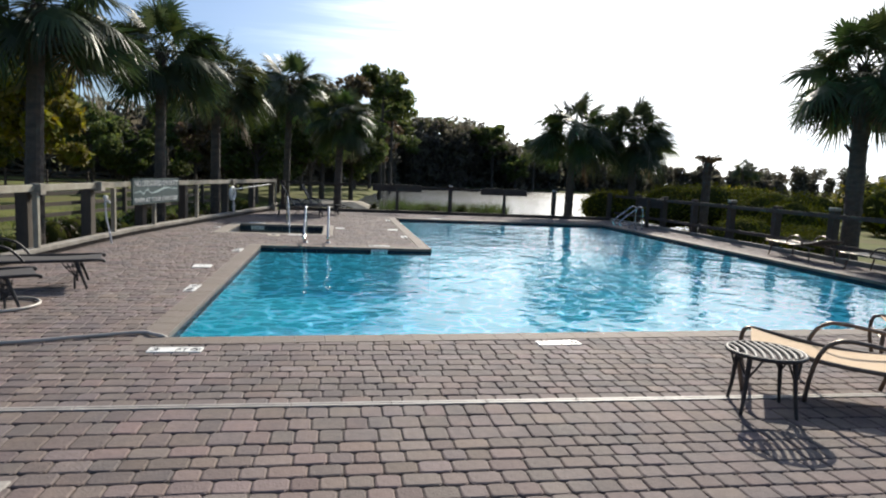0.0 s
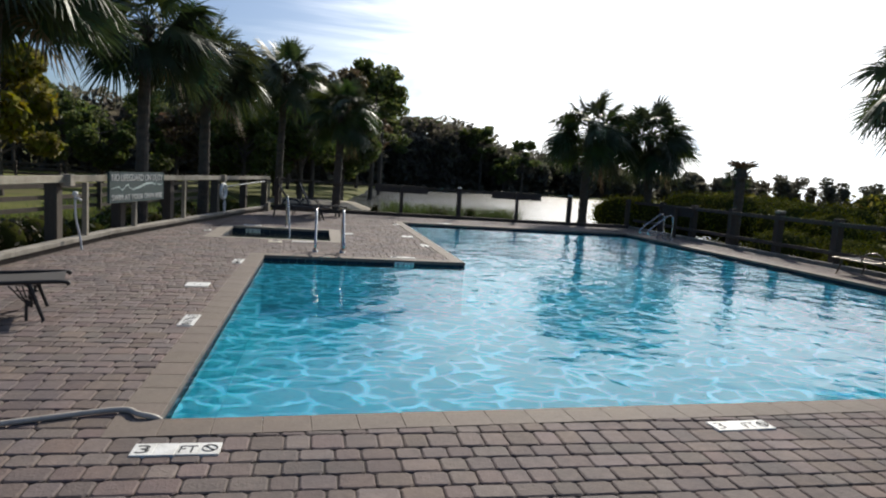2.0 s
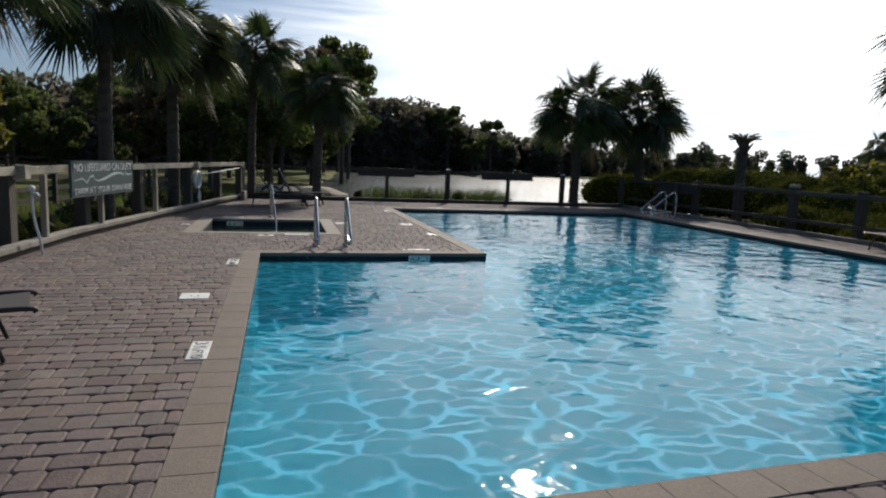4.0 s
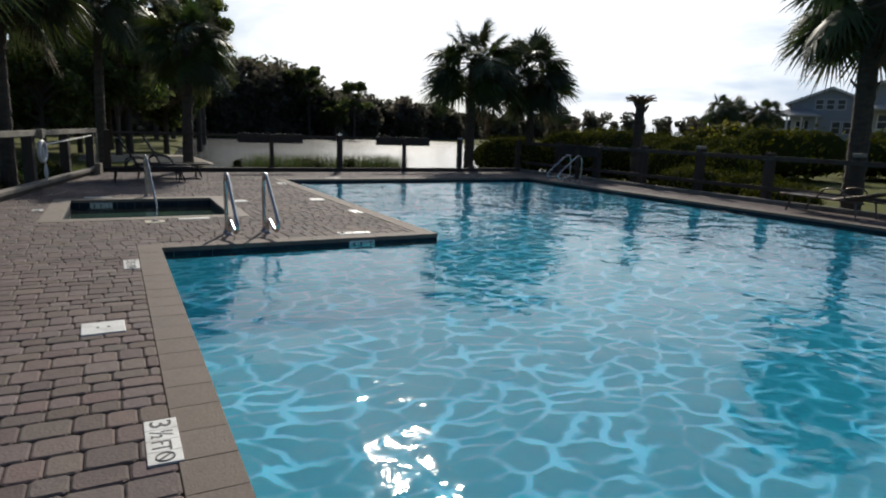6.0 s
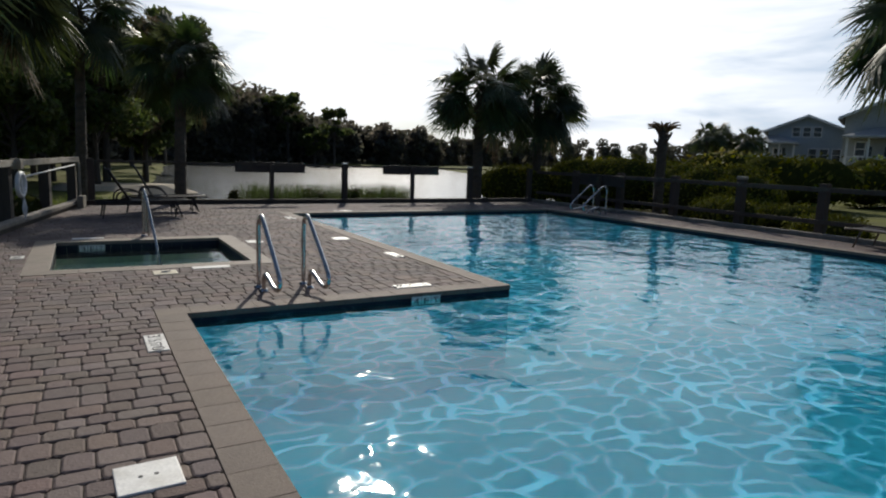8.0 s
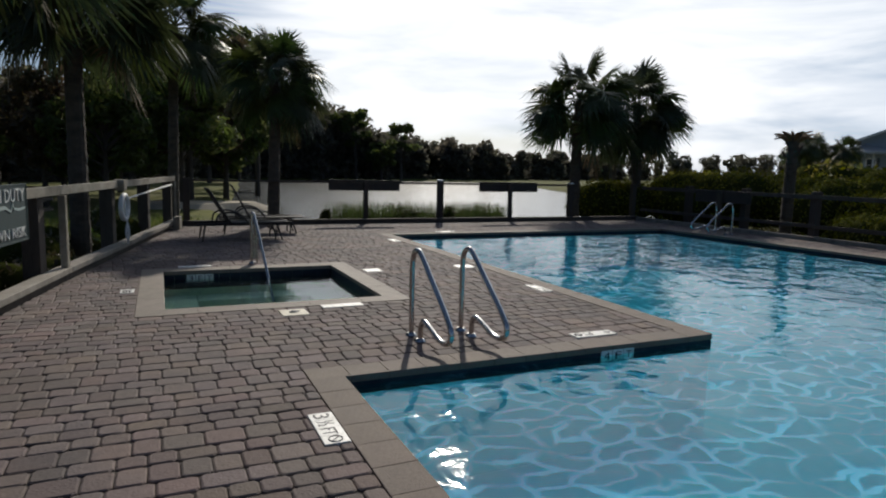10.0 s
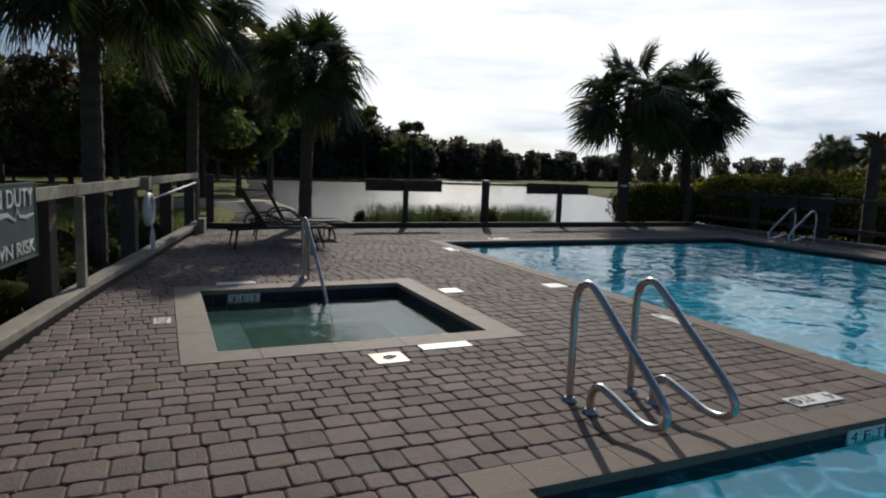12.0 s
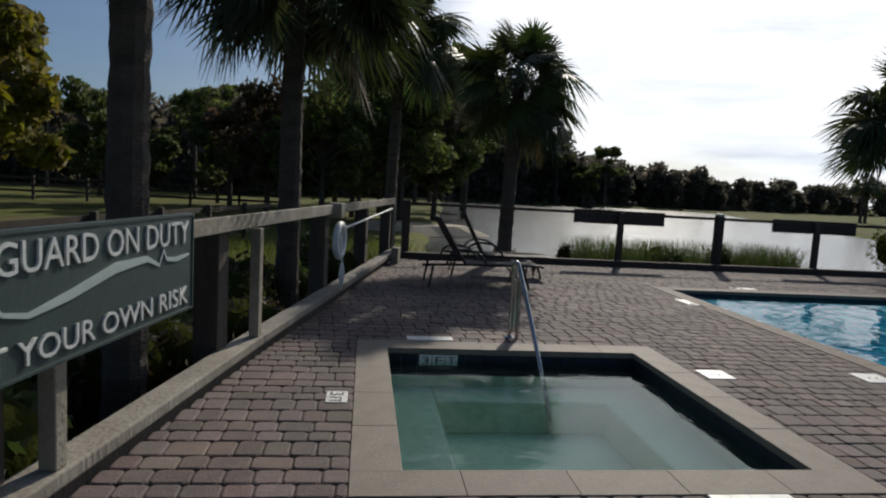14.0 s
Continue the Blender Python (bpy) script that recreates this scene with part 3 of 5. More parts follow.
# ---- fences ----


def along(p, q, lo, hi, bm, bevel=0.006):
    """A bar from p to q: lo/hi are its cross-section (sideways, up)."""
    p, q = Vector(p), Vector(q)
    d = q - p
    L = d.length
    d.normalize()
    s = Vector((d.y, -d.x, 0)) if len(p) == 3 else Vector((d.y, -d.x))
    m = Matrix(((d.x, s.x, 0, p.x), (d.y, s.y, 0, p.y), (0, 0, 1, 0), (0, 0, 0, 1)))
    box(bm, (0, lo[0], lo[1]), (L, hi[0], hi[1]), bevel, m)
    return bm


def square_post(bm, x, y, z0, z1, s, turn=0.0, chamfer=0.0):
    m = pose(x, y, 0, 0, 0, turn)
    box(bm, (-s / 2, -s / 2, z0), (s / 2, s / 2, z1), 0.008, m)
    if chamfer:
        box(bm, (-s / 2 - 0.008, -s / 2 - 0.008, z1), (s / 2 + 0.008, s / 2 + 0.008, z1 + chamfer), 0.006, m)
    return bm


def post_angle(y):
    return math.degrees(math.atan2(left_x(y - 0.5) - left_x(y + 0.5), 1.0))


kerb = tagged(new("kerb"), "weathered pale timber kerb along the deck's fenced edges", "kerb", kind="structure")
for (p, q) in zip(LEFT, LEFT[1:]):
    # set-back beam coloured dark to stand in for the shadow gap under the board
    bm = bmesh.new()
    along((p[0] - 0.05, p[1]), (q[0] - 0.05, q[1]), (-0.13, -0.3), (0.0, 0.085), bm, 0.012)
    part("kerb_beam", bm, M_DARKWOOD, kerb)
    bm = bmesh.new()
    along(p, q, (-0.19, 0.088), (0.0, 0.17), bm, 0.012)
    part("kerb_board", bm, M_TIMBER, kerb)
bm = bmesh.new()
along((LEFT[-1][0], BACK_Y), (RIGHT_X + 0.15, BACK_Y), (-0.15, -0.3), (0.0, 0.13), bm, 0.012)
part("kerb_beam", bm, M_DARKWOOD, kerb)
bm = bmesh.new()
along((RIGHT_X, BACK_Y), (RIGHT_X, NEAR_Y), (-0.15, -0.3), (0.0, 0.10), bm, 0.012)
part("kerb_beam", bm, M_TIMBER, kerb)

fence_left = thing("fence", Matrix(), "weathered grey timber rail fence beside the spa deck", "fence", "pool deck fences")
for (p, q) in zip(LEFT, LEFT[1:]):
    bm = bmesh.new()
    along((p[0] - 0.09, p[1]), (q[0] - 0.09, q[1]), (-0.045, 1.11), (-0.005, 1.23), bm, 0.006)
    part("top_rail", bm, M_RAIL, fence_left)
for y in (-6.8, -4.4, -2.0, 0.4, 2.8, 5.2, 7.55, 9.75, 12.2, 14.55, 17.6, 20.1, 22.42):
    bm = bmesh.new()
    square_post(bm, left_x(y) - 0.27, y, -0.7, 1.20, 0.20, post_angle(y))
    part("post", bm, M_DARKWOOD, fence_left, "dark square timber post")
for y in (7.6, 9.8, 17.65):
    bm = bmesh.new()
    square_post(bm, left_x(y) - 0.075, y, 1.06, 1.25, 0.17, post_angle(y))
    part("post_block", bm, M_RAIL, fence_left, "pale timber block on the post head")
for y in (5.25, 7.5, 10.42, 12.42, 14.95, 22.3):
    bm = bmesh.new()
    square_post(bm, left_x(y) - 0.065, y, 0.172, 1.107, 0.085 if y < 20 else 0.05, post_angle(y))
    part("upright", bm, M_RAIL, fence_left, "slim bleached upright")
bm = bmesh.new()
box(bm, (-0.07, -0.16, 0.0), (0.07, 0.16, 0.30), 0.012, pose(left_x(21.6) + 0.10, 21.6, 0.0, 0, 0, post_angle(21.6)))
part("foot_block", bm, M_RAIL, fence_left, "pale timber block at the fence foot")

fence_back = thing("fence", Matrix(), "dark timber posts of the fence facing the lake", "fence", "pool deck fences")
for x, h in ((-3.6, 1.2), (3.38, 1.20), (8.02, 1.17), (10.62, 1.2)):
    bm = bmesh.new()
    square_post(bm, x, BACK_Y + 0.24, -0.7, h, 0.16)
    post = part("post", bm, M_DARKWOOD, fence_back)
    if x in (3.38, 8.02):
        bm = bmesh.new()
        box(bm, (x - 0.075, BACK_Y + 0.165, h), (x + 0.075, BACK_Y + 0.315, h + 0.05), 0.015)
        part("cap", bm, M_WHITE, post, "small pale post cap")

bm = bmesh.new()
box(bm, (-3.5, BACK_Y + 0.325, 1.10), (8.1, BACK_Y + 0.338, 1.16), 0.004)
part("top_rail", bm, M_DARKWOOD, fence_back, "thin dark top rail")

fence_right = thing("fence", Matrix(), "dark timber post and rail fence along the far deck edge", "fence", "pool deck fences")
for k, y in enumerate((20.4, 18.3, 16.2, 14.1, 12.0, 9.9, 7.8, 5.7, 3.6, 1.5, -0.6, -2.7, -4.8, -6.9)):
    bm = bmesh.new()
    square_post(bm, RIGHT_X + 0.30, y, -0.7, 1.22, 0.19)
    post = part("post", bm, M_DARKWOOD, fence_right)
    if k in (3, 5):
        bm = bmesh.new()
        box(bm, (RIGHT_X + 0.19, y - 0.1, 1.22), (RIGHT_X + 0.41, y + 0.1, 1.30), 0.02)
        part("cap", bm, M_RAIL, post, "pale worn post cap")
for y0, y1 in ((22.4, 16.2), (16.2, 9.9), (9.9, 3.6), (3.6, -8.9)):
    bm = bmesh.new()
    box(bm, (RIGHT_X + 0.16, y1, 1.03), (RIGHT_X + 0.20, y0, 1.14), 0.006)
    part("top_rail", bm, M_DARKWOOD, fence_right)
    bm = bmesh.new()
    box(bm, (RIGHT_X + 0.16, y1, 0.30), (RIGHT_X + 0.20, y0, 0.40), 0.006)
    part("low_rail", bm, M_DARKWOOD, fence_right)


def ranch_fence(points, top, label):
    root = thing("ranch_fence", Matrix(), label, "fence", "ranch fences")
    for (p, q) in zip(points, points[1:]):
        p, q = Vector(p), Vector(q)
        n = max(1, round((q - p).length / 2.6))
        for k in range(n):
            a = p.lerp(q, k / n)
            bm = bmesh.new()
            square_post(bm, a.x, a.y, -0.9, top + 0.08, 0.13)
            part("post", bm, M_DARKWOOD, root)
        for j in range(3):
            bm = bmesh.new()
            along((p.x, p.y), (q.x, q.y), (-0.105, top - 0.13 - 0.34 * j), (-0.07, top - 0.34 * j), bm, 0.0)
            part("rail", bm, M_DARKWOOD, root)
    return root


ranch_fence([(-13.0, -2), (-11.5, 12), (-9.5, 22), (-7.5, 31)], 0.62, "dark three-rail ranch fence in the meadow")
ranch_fence([(-60, 42), (-30, 45), (-9, 47)], 0.75, "far dark three-rail ranch fence across the meadow")

# ---- palms ----


def fan_frond(rng, stem, blade, lift, droop, segs=36):
    """One fan leaf: a stalk bending out along +x, its rib running on into a folded blade of narrow strips whose tips hang.
    lift: the usual rise of the stalk in degrees, by which the tips know which way is down."""
    V, F = [], []
    down = Vector((-math.sin(radians(lift)), 0, -math.cos(radians(lift))))
    pts = [Vector((stem * t, 0, 0)) + down * (stem * droop * 0.45 * t * t) for t in (0, 0.35, 0.7, 1.0)]
    for i in range(3):
        a, b = pts[i], pts[i + 1]
        o = len(V)
        for p, w in ((a, 0.018), (b, 0.012)):
            V += [(p.x, -w, p.z), (p.x, w, p.z), (p.x, 0, p.z - w * 1.2)]
        F += [[o, o + 1, o + 4, o + 3], [o + 1, o + 2, o + 5, o + 4], [o + 2, o, o + 3, o + 5]]
    tip = pts[-1]
    fwd = (pts[-1] - pts[-2]).normalized()
    up = Vector((-fwd.z, 0, fwd.x))
    side = Vector((0, 1, 0))
    for k in range(segs):
        u = -1 + 2 * k / (segs - 1)
        a = u * radians(128)
        root = tip + fwd * (0.34 * blade * (1 - abs(u))) + down * (0.10 * blade * (1 - abs(u)) ** 2)
        L = blade * (0.90 - 0.10 * abs(u) ** 2) * rng.uniform(0.86, 1.08)
        d = (fwd * math.cos(a) + side * math.sin(a) + up * (rng.uniform(-0.08, 0.08) - 0.38 * abs(u))).normalized()
        nrm = d.cross(up).normalized()
        o = len(V)
        sag = rng.uniform(0.6, 1.5) * droop
        for t, ww in ((0.0, 0.012), (0.42, 0.034), (0.68, 0.024), (0.86, 0.013), (1.0, 0.002)):
            p = root + d * (L * t) + down * (sag * L * max(0, t - 0.3) ** 1.5)
            V += [tuple(p - nrm * blade * ww * 1.08), tuple(p + nrm * blade * ww * 1.08)]
        for j in range(4):
            F.append([o + 2 * j, o + 2 * j + 1, o + 2 * j + 3, o + 2 * j + 2])
    return V, F


rng = np.random.default_rng(7)
FRONDS = [quads_mesh("frond", *fan_frond(rng, st, b, el, d), M_PALM) for st, b, el, d in ((0.66, 0.66, 65, 0.25), (0.76, 0.68, 38, 0.60), (0.80, 0.68, 8, 0.80), (0.70, 0.66, -18, 0.80))]
DRY = [quads_mesh("dry_frond", *fan_frond(rng, st, b, -55, d, 20), M_PALMDRY) for st, b, d in ((0.6, 0.60, 0.7), (0.55, 0.55, 0.9))]


def palm_trunk(height, r0, r1, lean, seed, boots=0.5):
    """Tapered trunk with uneven rings; the upper part keeps the stubs of old leaf bases."""
    r = random.Random(seed)
    bm = bmesh.new()
    rings = []
    n, seg = int(height / 0.13), 12
    for i in range(n + 1):
        t = i / n
        z = t * height
        rad = r0 + (r1 - r0) * min(1, t * 1.4) + (0.012 if i % 2 else 0.0) + (0.10 * (1 - t * 14) if t < 0.07 else 0)
        c = Vector((lean[0] * t * t, lean[1] * t * t, z))
        rings.append([bm.verts.new(c + Vector((math.cos(k * math.tau / seg), math.sin(k * math.tau / seg), 0)) * rad * r.uniform(0.95, 1.05)) for k in range(seg)])
    for A, B in zip(rings, rings[1:]):
        for k in range(seg):
            bm.faces.new((A[k], A[(k + 1) % seg], B[(k + 1) % seg], B[k]))
    bm.faces.new(rings[-1])
    for j in range(int(46 * boots)):
        t = 1 - boots * 0.5 * r.random() ** 1.3
        a = j * 2.4
        c = Vector((lean[0] * t * t, lean[1] * t * t, t * height))
        d = Vector((math.cos(a), math.sin(a), 0))
        p0 = c + d * (r1 * 0.7)
        p1 = c + d * (r1 + 0.10 + 0.05 * r.random()) + Vector((0, 0, 0.20))
        tube(bm, [p0, (p0 + p1) / 2 + Vector((0, 0, -0.02)), p1], 0.045, 5, r_end=0.018)
    return bm


def palm(x, y, base, height, size, seed, lean=(0, 0), fronds=44, r0=0.17, dry=1, boots=0.4, label="tall cabbage palm with a dark shaggy crown of fan leaves"):
    r = random.Random(seed)
    root = thing("palm_tree", pose(x, y, base), label, "palm", "cabbage palms")
    part("trunk", palm_trunk(height, r0, r0 * 0.85, lean, seed, boots), M_TRUNK, root, smooth=False)
    top = Vector((lean[0], lean[1], height - 0.05))
    for k in range(fronds):
        f = (k + 0.5) / fronds
        el = math.degrees(math.asin(1 - 1.5 * f ** 0.92))
        az = k * 137.5 + r.uniform(-14, 14)
        ob = part("frond", FRONDS[0 if el > 50 else 1 if el > 22 else 2 if el > -8 else 3], None, root)
        s = size * r.uniform(0.86, 1.12)
        ob.matrix_local = Matrix.Translation(top + Vector((0, 0, 0.20 * (1 - f)))) @ pose(0, 0, 0, 0, 0, az) @ pose(0, 0, 0, 0, -el + r.uniform(-9, 9), 0) @ pose(0, 0, 0, r.uniform(-55, 55), 0, 0) @ Matrix.Diagonal((s, s, s, 1))
    for k in range(dry):
        ob = part("dry_frond", DRY[k % 2], None, root, "hanging dry brown frond")
        s = size * r.uniform(0.8, 1.1)
        ob.matrix_local = Matrix.Translation(top - Vector((0, 0, 0.18))) @ pose(0, 0, 0, 0, 0, k * 360 / max(1, dry) + r.uniform(-25, 25)) @ pose(0, 0, 0, 0, 48 + r.uniform(-12, 12), 0) @ Matrix.Diagonal((s, s, s, 1))
    return root


palm(-7.3, 9.6, -0.6, 5.2, 1.2, 1, (0.1, 0.2), label="cabbage palm standing close behind the fence")
palm(-6.15, 14.2, -0.6, 5.2, 1.12, 2, (0.05, 0.1), r0=0.15, label="slender cabbage palm just behind the fence")
palm(-5.55, 18.8, -0.6, 5.2, 1.3, 3, (0.0, 0.1), fronds=44, dry=1)
palm(-3.8, 26.7, -0.6, 6.1, 1.4, 4, (0.15, 0.0), r0=0.16)
palm(-1.40, 22.95, -0.6, 4.45, 1.0, 5, (0.12, 0.05), r0=0.165, fronds=46, dry=1, label="cabbage palm at the lake fence beside the loungers")
palm(9.3, 24.2, -0.6, 4.65, 1.42, 6, (0.05, 0.0), fronds=46, r0=0.20, boots=0.7)
palm(12.8, 25.0, -0.6, 4.65, 1.40, 8, (-0.1, 0.1), fronds=46, r0=0.19, boots=0.6)
palm(12.05, 10.6, -0.5, 5.3, 1.36, 9, (-0.05, 0.1), fronds=46, r0=0.23, boots=0.8, label="stout cabbage palm behind the deck fence")


def pruned_palm(x, y, base, h):
    root = thing("pruned_palm", pose(x, y, base), "pruned palm trunk with only stubs of leaf stalks", "palm")
    part("trunk", palm_trunk(h, 0.16, 0.15, (0, 0), 12, 0.35), M_TRUNK, root)
    bm = bmesh.new()
    r = random.Random(3)
    for k in range(22):
        a, e = k * 2.4, r.uniform(0.15, 0.6)
        d = Vector((math.cos(a), math.sin(a), e)).normalized()
        tube(bm, [Vector((0, 0, h - 0.1)) + d * 0.1, Vector((0, 0, h)) + d * 0.34, Vector((0, 0, h)) + d * 0.55 + Vector((0, 0, -0.06))], 0.05, 5, r_end=0.02)
    part("leaf_stubs", bm, M_PALMDRY, root, "ring of cut leaf stalks")


pruned_palm(12.5, 18.2, -0.5, 3.15)

# ---- trees ----


def tree_parts(kind, seed, h, leaf):
    """Trunk with limbs as a bmesh, and the crown as leaf quads."""
    r = random.Random(seed)
    g = np.random.default_rng(seed)
    bm = bmesh.new()
    cen, rad, cnt = [], [], []
    lean = Vector((r.uniform(-0.4, 0.4), r.uniform(-0.4, 0.4), 0))
    if kind == "pine":
        tube(bm, [lean * t * t + Vector((0, 0, h * t)) for t in (0, 0.3, 0.6, 0.85, 1.0)], 0.22, 8, r_end=0.05)
        for k in range(13):
            t = r.uniform(0.52, 1.0)
            a = k * 2.4
            reach = h * 0.17 * (1.25 - t) * 2 * r.uniform(0.6, 1.1) + 0.4
            b = lean * t * t + Vector((0, 0, h * t * 0.97))
            e = b + Vector((math.cos(a) * reach, math.sin(a) * reach, 0.25 * reach))
            tube(bm, [b, (b + e) / 2 + Vector((0, 0, 0.1)), e], 0.06, 5, r_end=0.02)
            cen.append(e)
            s = h * r.uniform(0.055, 0.10)
            rad.append((s * 1.3, s * 1.3, s * 0.7))
            cnt.append(170)
    else:
        tube(bm, [lean * t * t + Vector((0, 0, h * t)) for t in (0, 0.2, 0.45, 0.7)], 0.26, 8, r_end=0.10)
        for k in range(24):
            t = r.uniform(0.22, 0.72)
            a = k * 2.4 + r.uniform(-0.4, 0.4)
            reach = h * r.uniform(0.10, 0.30) * (1.15 - abs(t - 0.45))
            b = lean * t * t + Vector((0, 0, h * t))
            e = b + Vector((math.cos(a) * reach, math.sin(a) * reach, h * r.uniform(0.05, 0.27)))
            tube(bm, [b, (b + e) / 2 + Vector((0, 0, 0.25)), e], 0.09, 5, r_end=0.025)
            cen.append(e)
            s = h * r.uniform(0.075, 0.135)
            rad.append((s, s, s * 0.8))
            cnt.append(240)
    q = leaf_cloud(g, [tuple(c) for c in cen], rad, cnt, leaf)
    return bm, q


def make_tree(kind, seed, h, leaf, material, label, name):
    bm, q = tree_parts(kind, seed, h, leaf)
    root = thing(name, pose(0, 0, -60), label, "tree", "trees round the lake")
    part("trunk", bm, M_BARK, root)
    part("crown", quads_to_mesh("crown", q, material), None, root)
    return root


TREES = {
    "oak": make_tree("oak", 21, 11.0, 0.30, M_LEAF, "dark dense broad-crowned tree by the lake", "broadleaf_tree"),
    "oak2": make_tree("oak", 22, 10.0, 0.28, M_LEAF, "dark dense broad-crowned tree by the lake", "broadleaf_tree"),
    "rust": make_tree("oak", 23, 11.5, 0.30, M_LEAF_R, "tall rusty-brown tree by the lake", "broadleaf_tree"),
    "gold": make_tree("oak", 24, 8.0, 0.26, M_LEAF_Y, "yellow-green sunlit tree at the meadow", "broadleaf_tree"),
    "pine": make_tree("pine", 25, 12.0, 0.30, M_LEAF, "tall thin pine with clumped needles", "pine_tree"),
    "pine2": make_tree("pine", 26, 11.0, 0.30, M_LEAF, "tall thin pine with clumped needles", "pine_tree"),
}
PLACED = [("oak", -3.2, 38, 0.7), ("oak2", -6.2, 35, 0.6), ("rust", -8.6, 37, 0.55), ("rust", -2.6, 44, 0.88), ("pine", 2.2, 52, 0.90), ("oak", -3.6, 48, 0.8), ("pine2", 4.2, 66, 1.0), ("rust", -5.2, 45, 0.62), ("oak2", -8.5, 42, 0.62), ("oak", -12.0, 46, 0.62), ("oak2", -0.4, 47, 0.78),
          ("pine", -14, 52, 0.62), ("gold", -16.2, 30, 0.95), ("oak2", -17, 46, 0.62), ("gold", -20, 38, 0.75), ("oak", -22, 54, 0.66), ("pine2", -5, 60, 0.85), ("oak", -6.5, 52, 0.75), ("oak2", -10, 55, 0.75),
          ("pine", -18, 62, 0.7), ("oak2", -27, 48, 0.62), ("gold", -26, 42, 0.7), ("oak", -33, 50, 0.7), ("gold", -34, 38, 0.8), ("pine2", -30, 64, 0.7), ("oak2", -42, 52, 0.7), ("oak", 0.5, 74, 1.0), ("pine", 5.2, 90, 1.05),
          ("rust", 2.6, 80, 0.95), ("pine2", 8.0, 104, 1.05), ("pine", 12.0, 113, 1.1), ("pine2", 17, 116, 1.12), ("pine", 20.5, 117, 1.05), ("pine2", 24, 115, 1.05), ("pine", 27, 112, 0.95), ("oak2", 31, 110, 0.75), ("pine2", 33.5, 107, 0.88)]
for i, (k, x, y, s) in enumerate(PLACED):
    m = pose(x, y, -0.7, 0, 0, i * 77) @ Matrix.Diagonal((s, s, s * (0.94 + 0.12 * ((i * 37) % 10) / 10), 1))
    o = copy_thing(TREES[k], m)
    o.matrix_world = m
for o in TREES.values():
    for c in list(o.children_recursive):
        bpy.data.objects.remove(c)
    bpy.data.objects.remove(o)


def far_woods():
    g = np.random.default_rng(5)
    cen, rad, cnt = [], [], []

    def row(p, q, n, h0, h1, depth):
        for k in range(n):
            t = (k + g.random()) / n
            h = (h0 + (h1 - h0) * t) * g.uniform(0.72, 1.12)
            x = p[0] + (q[0] - p[0]) * t + g.uniform(-1, 1)
            y = p[1] + (q[1] - p[1]) * t + g.uniform(0, depth)
            for j in range(5):
                z = h * (0.08 + 0.21 * j)
                cen.append((x + g.uniform(-1, 1), y + g.uniform(-1, 1), -0.8 + z))
                rad.append((h * g.uniform(0.20, 0.30), h * 0.24, h * 0.16))
                cnt.append(110)
    row((-75, 70), (-12, 74), 60, 8.5, 9, 14)
    row((-12, 78), (6, 100), 26, 11, 10, 12)
    row((8, 106), (30, 116), 40, 11, 11, 10)
    row((28, 114), (62, 122), 44, 8.5, 7.0, 12)
    row((60, 124), (120, 150), 40, 6.5, 6.0, 14)
    row((110, 160), (240, 130), 60, 8.5, 8.0, 20)
    row((-80, 20), (-75, 72), 40, 9, 9, 10)
    q = leaf_cloud(g, cen, rad, cnt, 0.55)
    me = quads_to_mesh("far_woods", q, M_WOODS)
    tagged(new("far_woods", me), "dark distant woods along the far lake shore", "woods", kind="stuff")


far_woods()


def shrub(name, x, y, z, size, seed, material, leaf, label, category, count=900, lumps=7, core=True, group=""):
    g = np.random.default_rng(seed)
    root = thing(name, pose(x, y, z), label, category, group)
    cen, rad, cnt = [], [], []
    for k in range(lumps):
        cx, cy = g.uniform(-0.6, 0.6, 2) * np.array(size[:2]) * 0.5
        s = np.array(size) * 0.5 * g.uniform(0.55, 0.8)
        s[2] = size[2] * 0.5 * g.uniform(0.8, 1.0)
        cen.append((cx, cy, s[2]))
        rad.append(tuple(s))
        cnt.append(count // lumps)
    part("leaves", quads_to_mesh("leaves", leaf_cloud(g, cen, rad, cnt, leaf), material), None, root)
    # solid lumps in a near-black colour stand in for shade deep among the leaves
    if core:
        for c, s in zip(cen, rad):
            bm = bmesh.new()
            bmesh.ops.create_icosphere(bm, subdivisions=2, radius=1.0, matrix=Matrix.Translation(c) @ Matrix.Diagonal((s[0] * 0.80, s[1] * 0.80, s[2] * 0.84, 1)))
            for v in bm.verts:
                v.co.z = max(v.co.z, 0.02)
            part("core", bm, M_HEDGECORE, root, "dark filler core painted as the bush's shaded inside", smooth=True)
    return root


# clipped hedge round the far corner, and bushes beside the fence
for k, (x, y, sx, sy, h) in enumerate(((12.6, 26.0, 3.6, 3.0, 2.1), (15.0, 24.6, 4.2, 3.6, 2.35), (16.2, 22.2, 3.8, 4.2, 2.45), (16.4, 19.4, 3.6, 3.8, 2.3), (15.9, 17.2, 2.8, 2.6, 1.95))):
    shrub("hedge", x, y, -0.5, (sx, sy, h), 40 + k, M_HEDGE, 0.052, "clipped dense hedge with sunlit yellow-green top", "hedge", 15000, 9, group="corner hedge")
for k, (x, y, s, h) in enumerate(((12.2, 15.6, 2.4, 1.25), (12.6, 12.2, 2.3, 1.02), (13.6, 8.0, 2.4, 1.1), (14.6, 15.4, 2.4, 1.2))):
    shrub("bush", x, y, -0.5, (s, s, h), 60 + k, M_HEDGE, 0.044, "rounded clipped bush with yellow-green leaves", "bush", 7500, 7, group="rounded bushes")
r = random.Random(9)
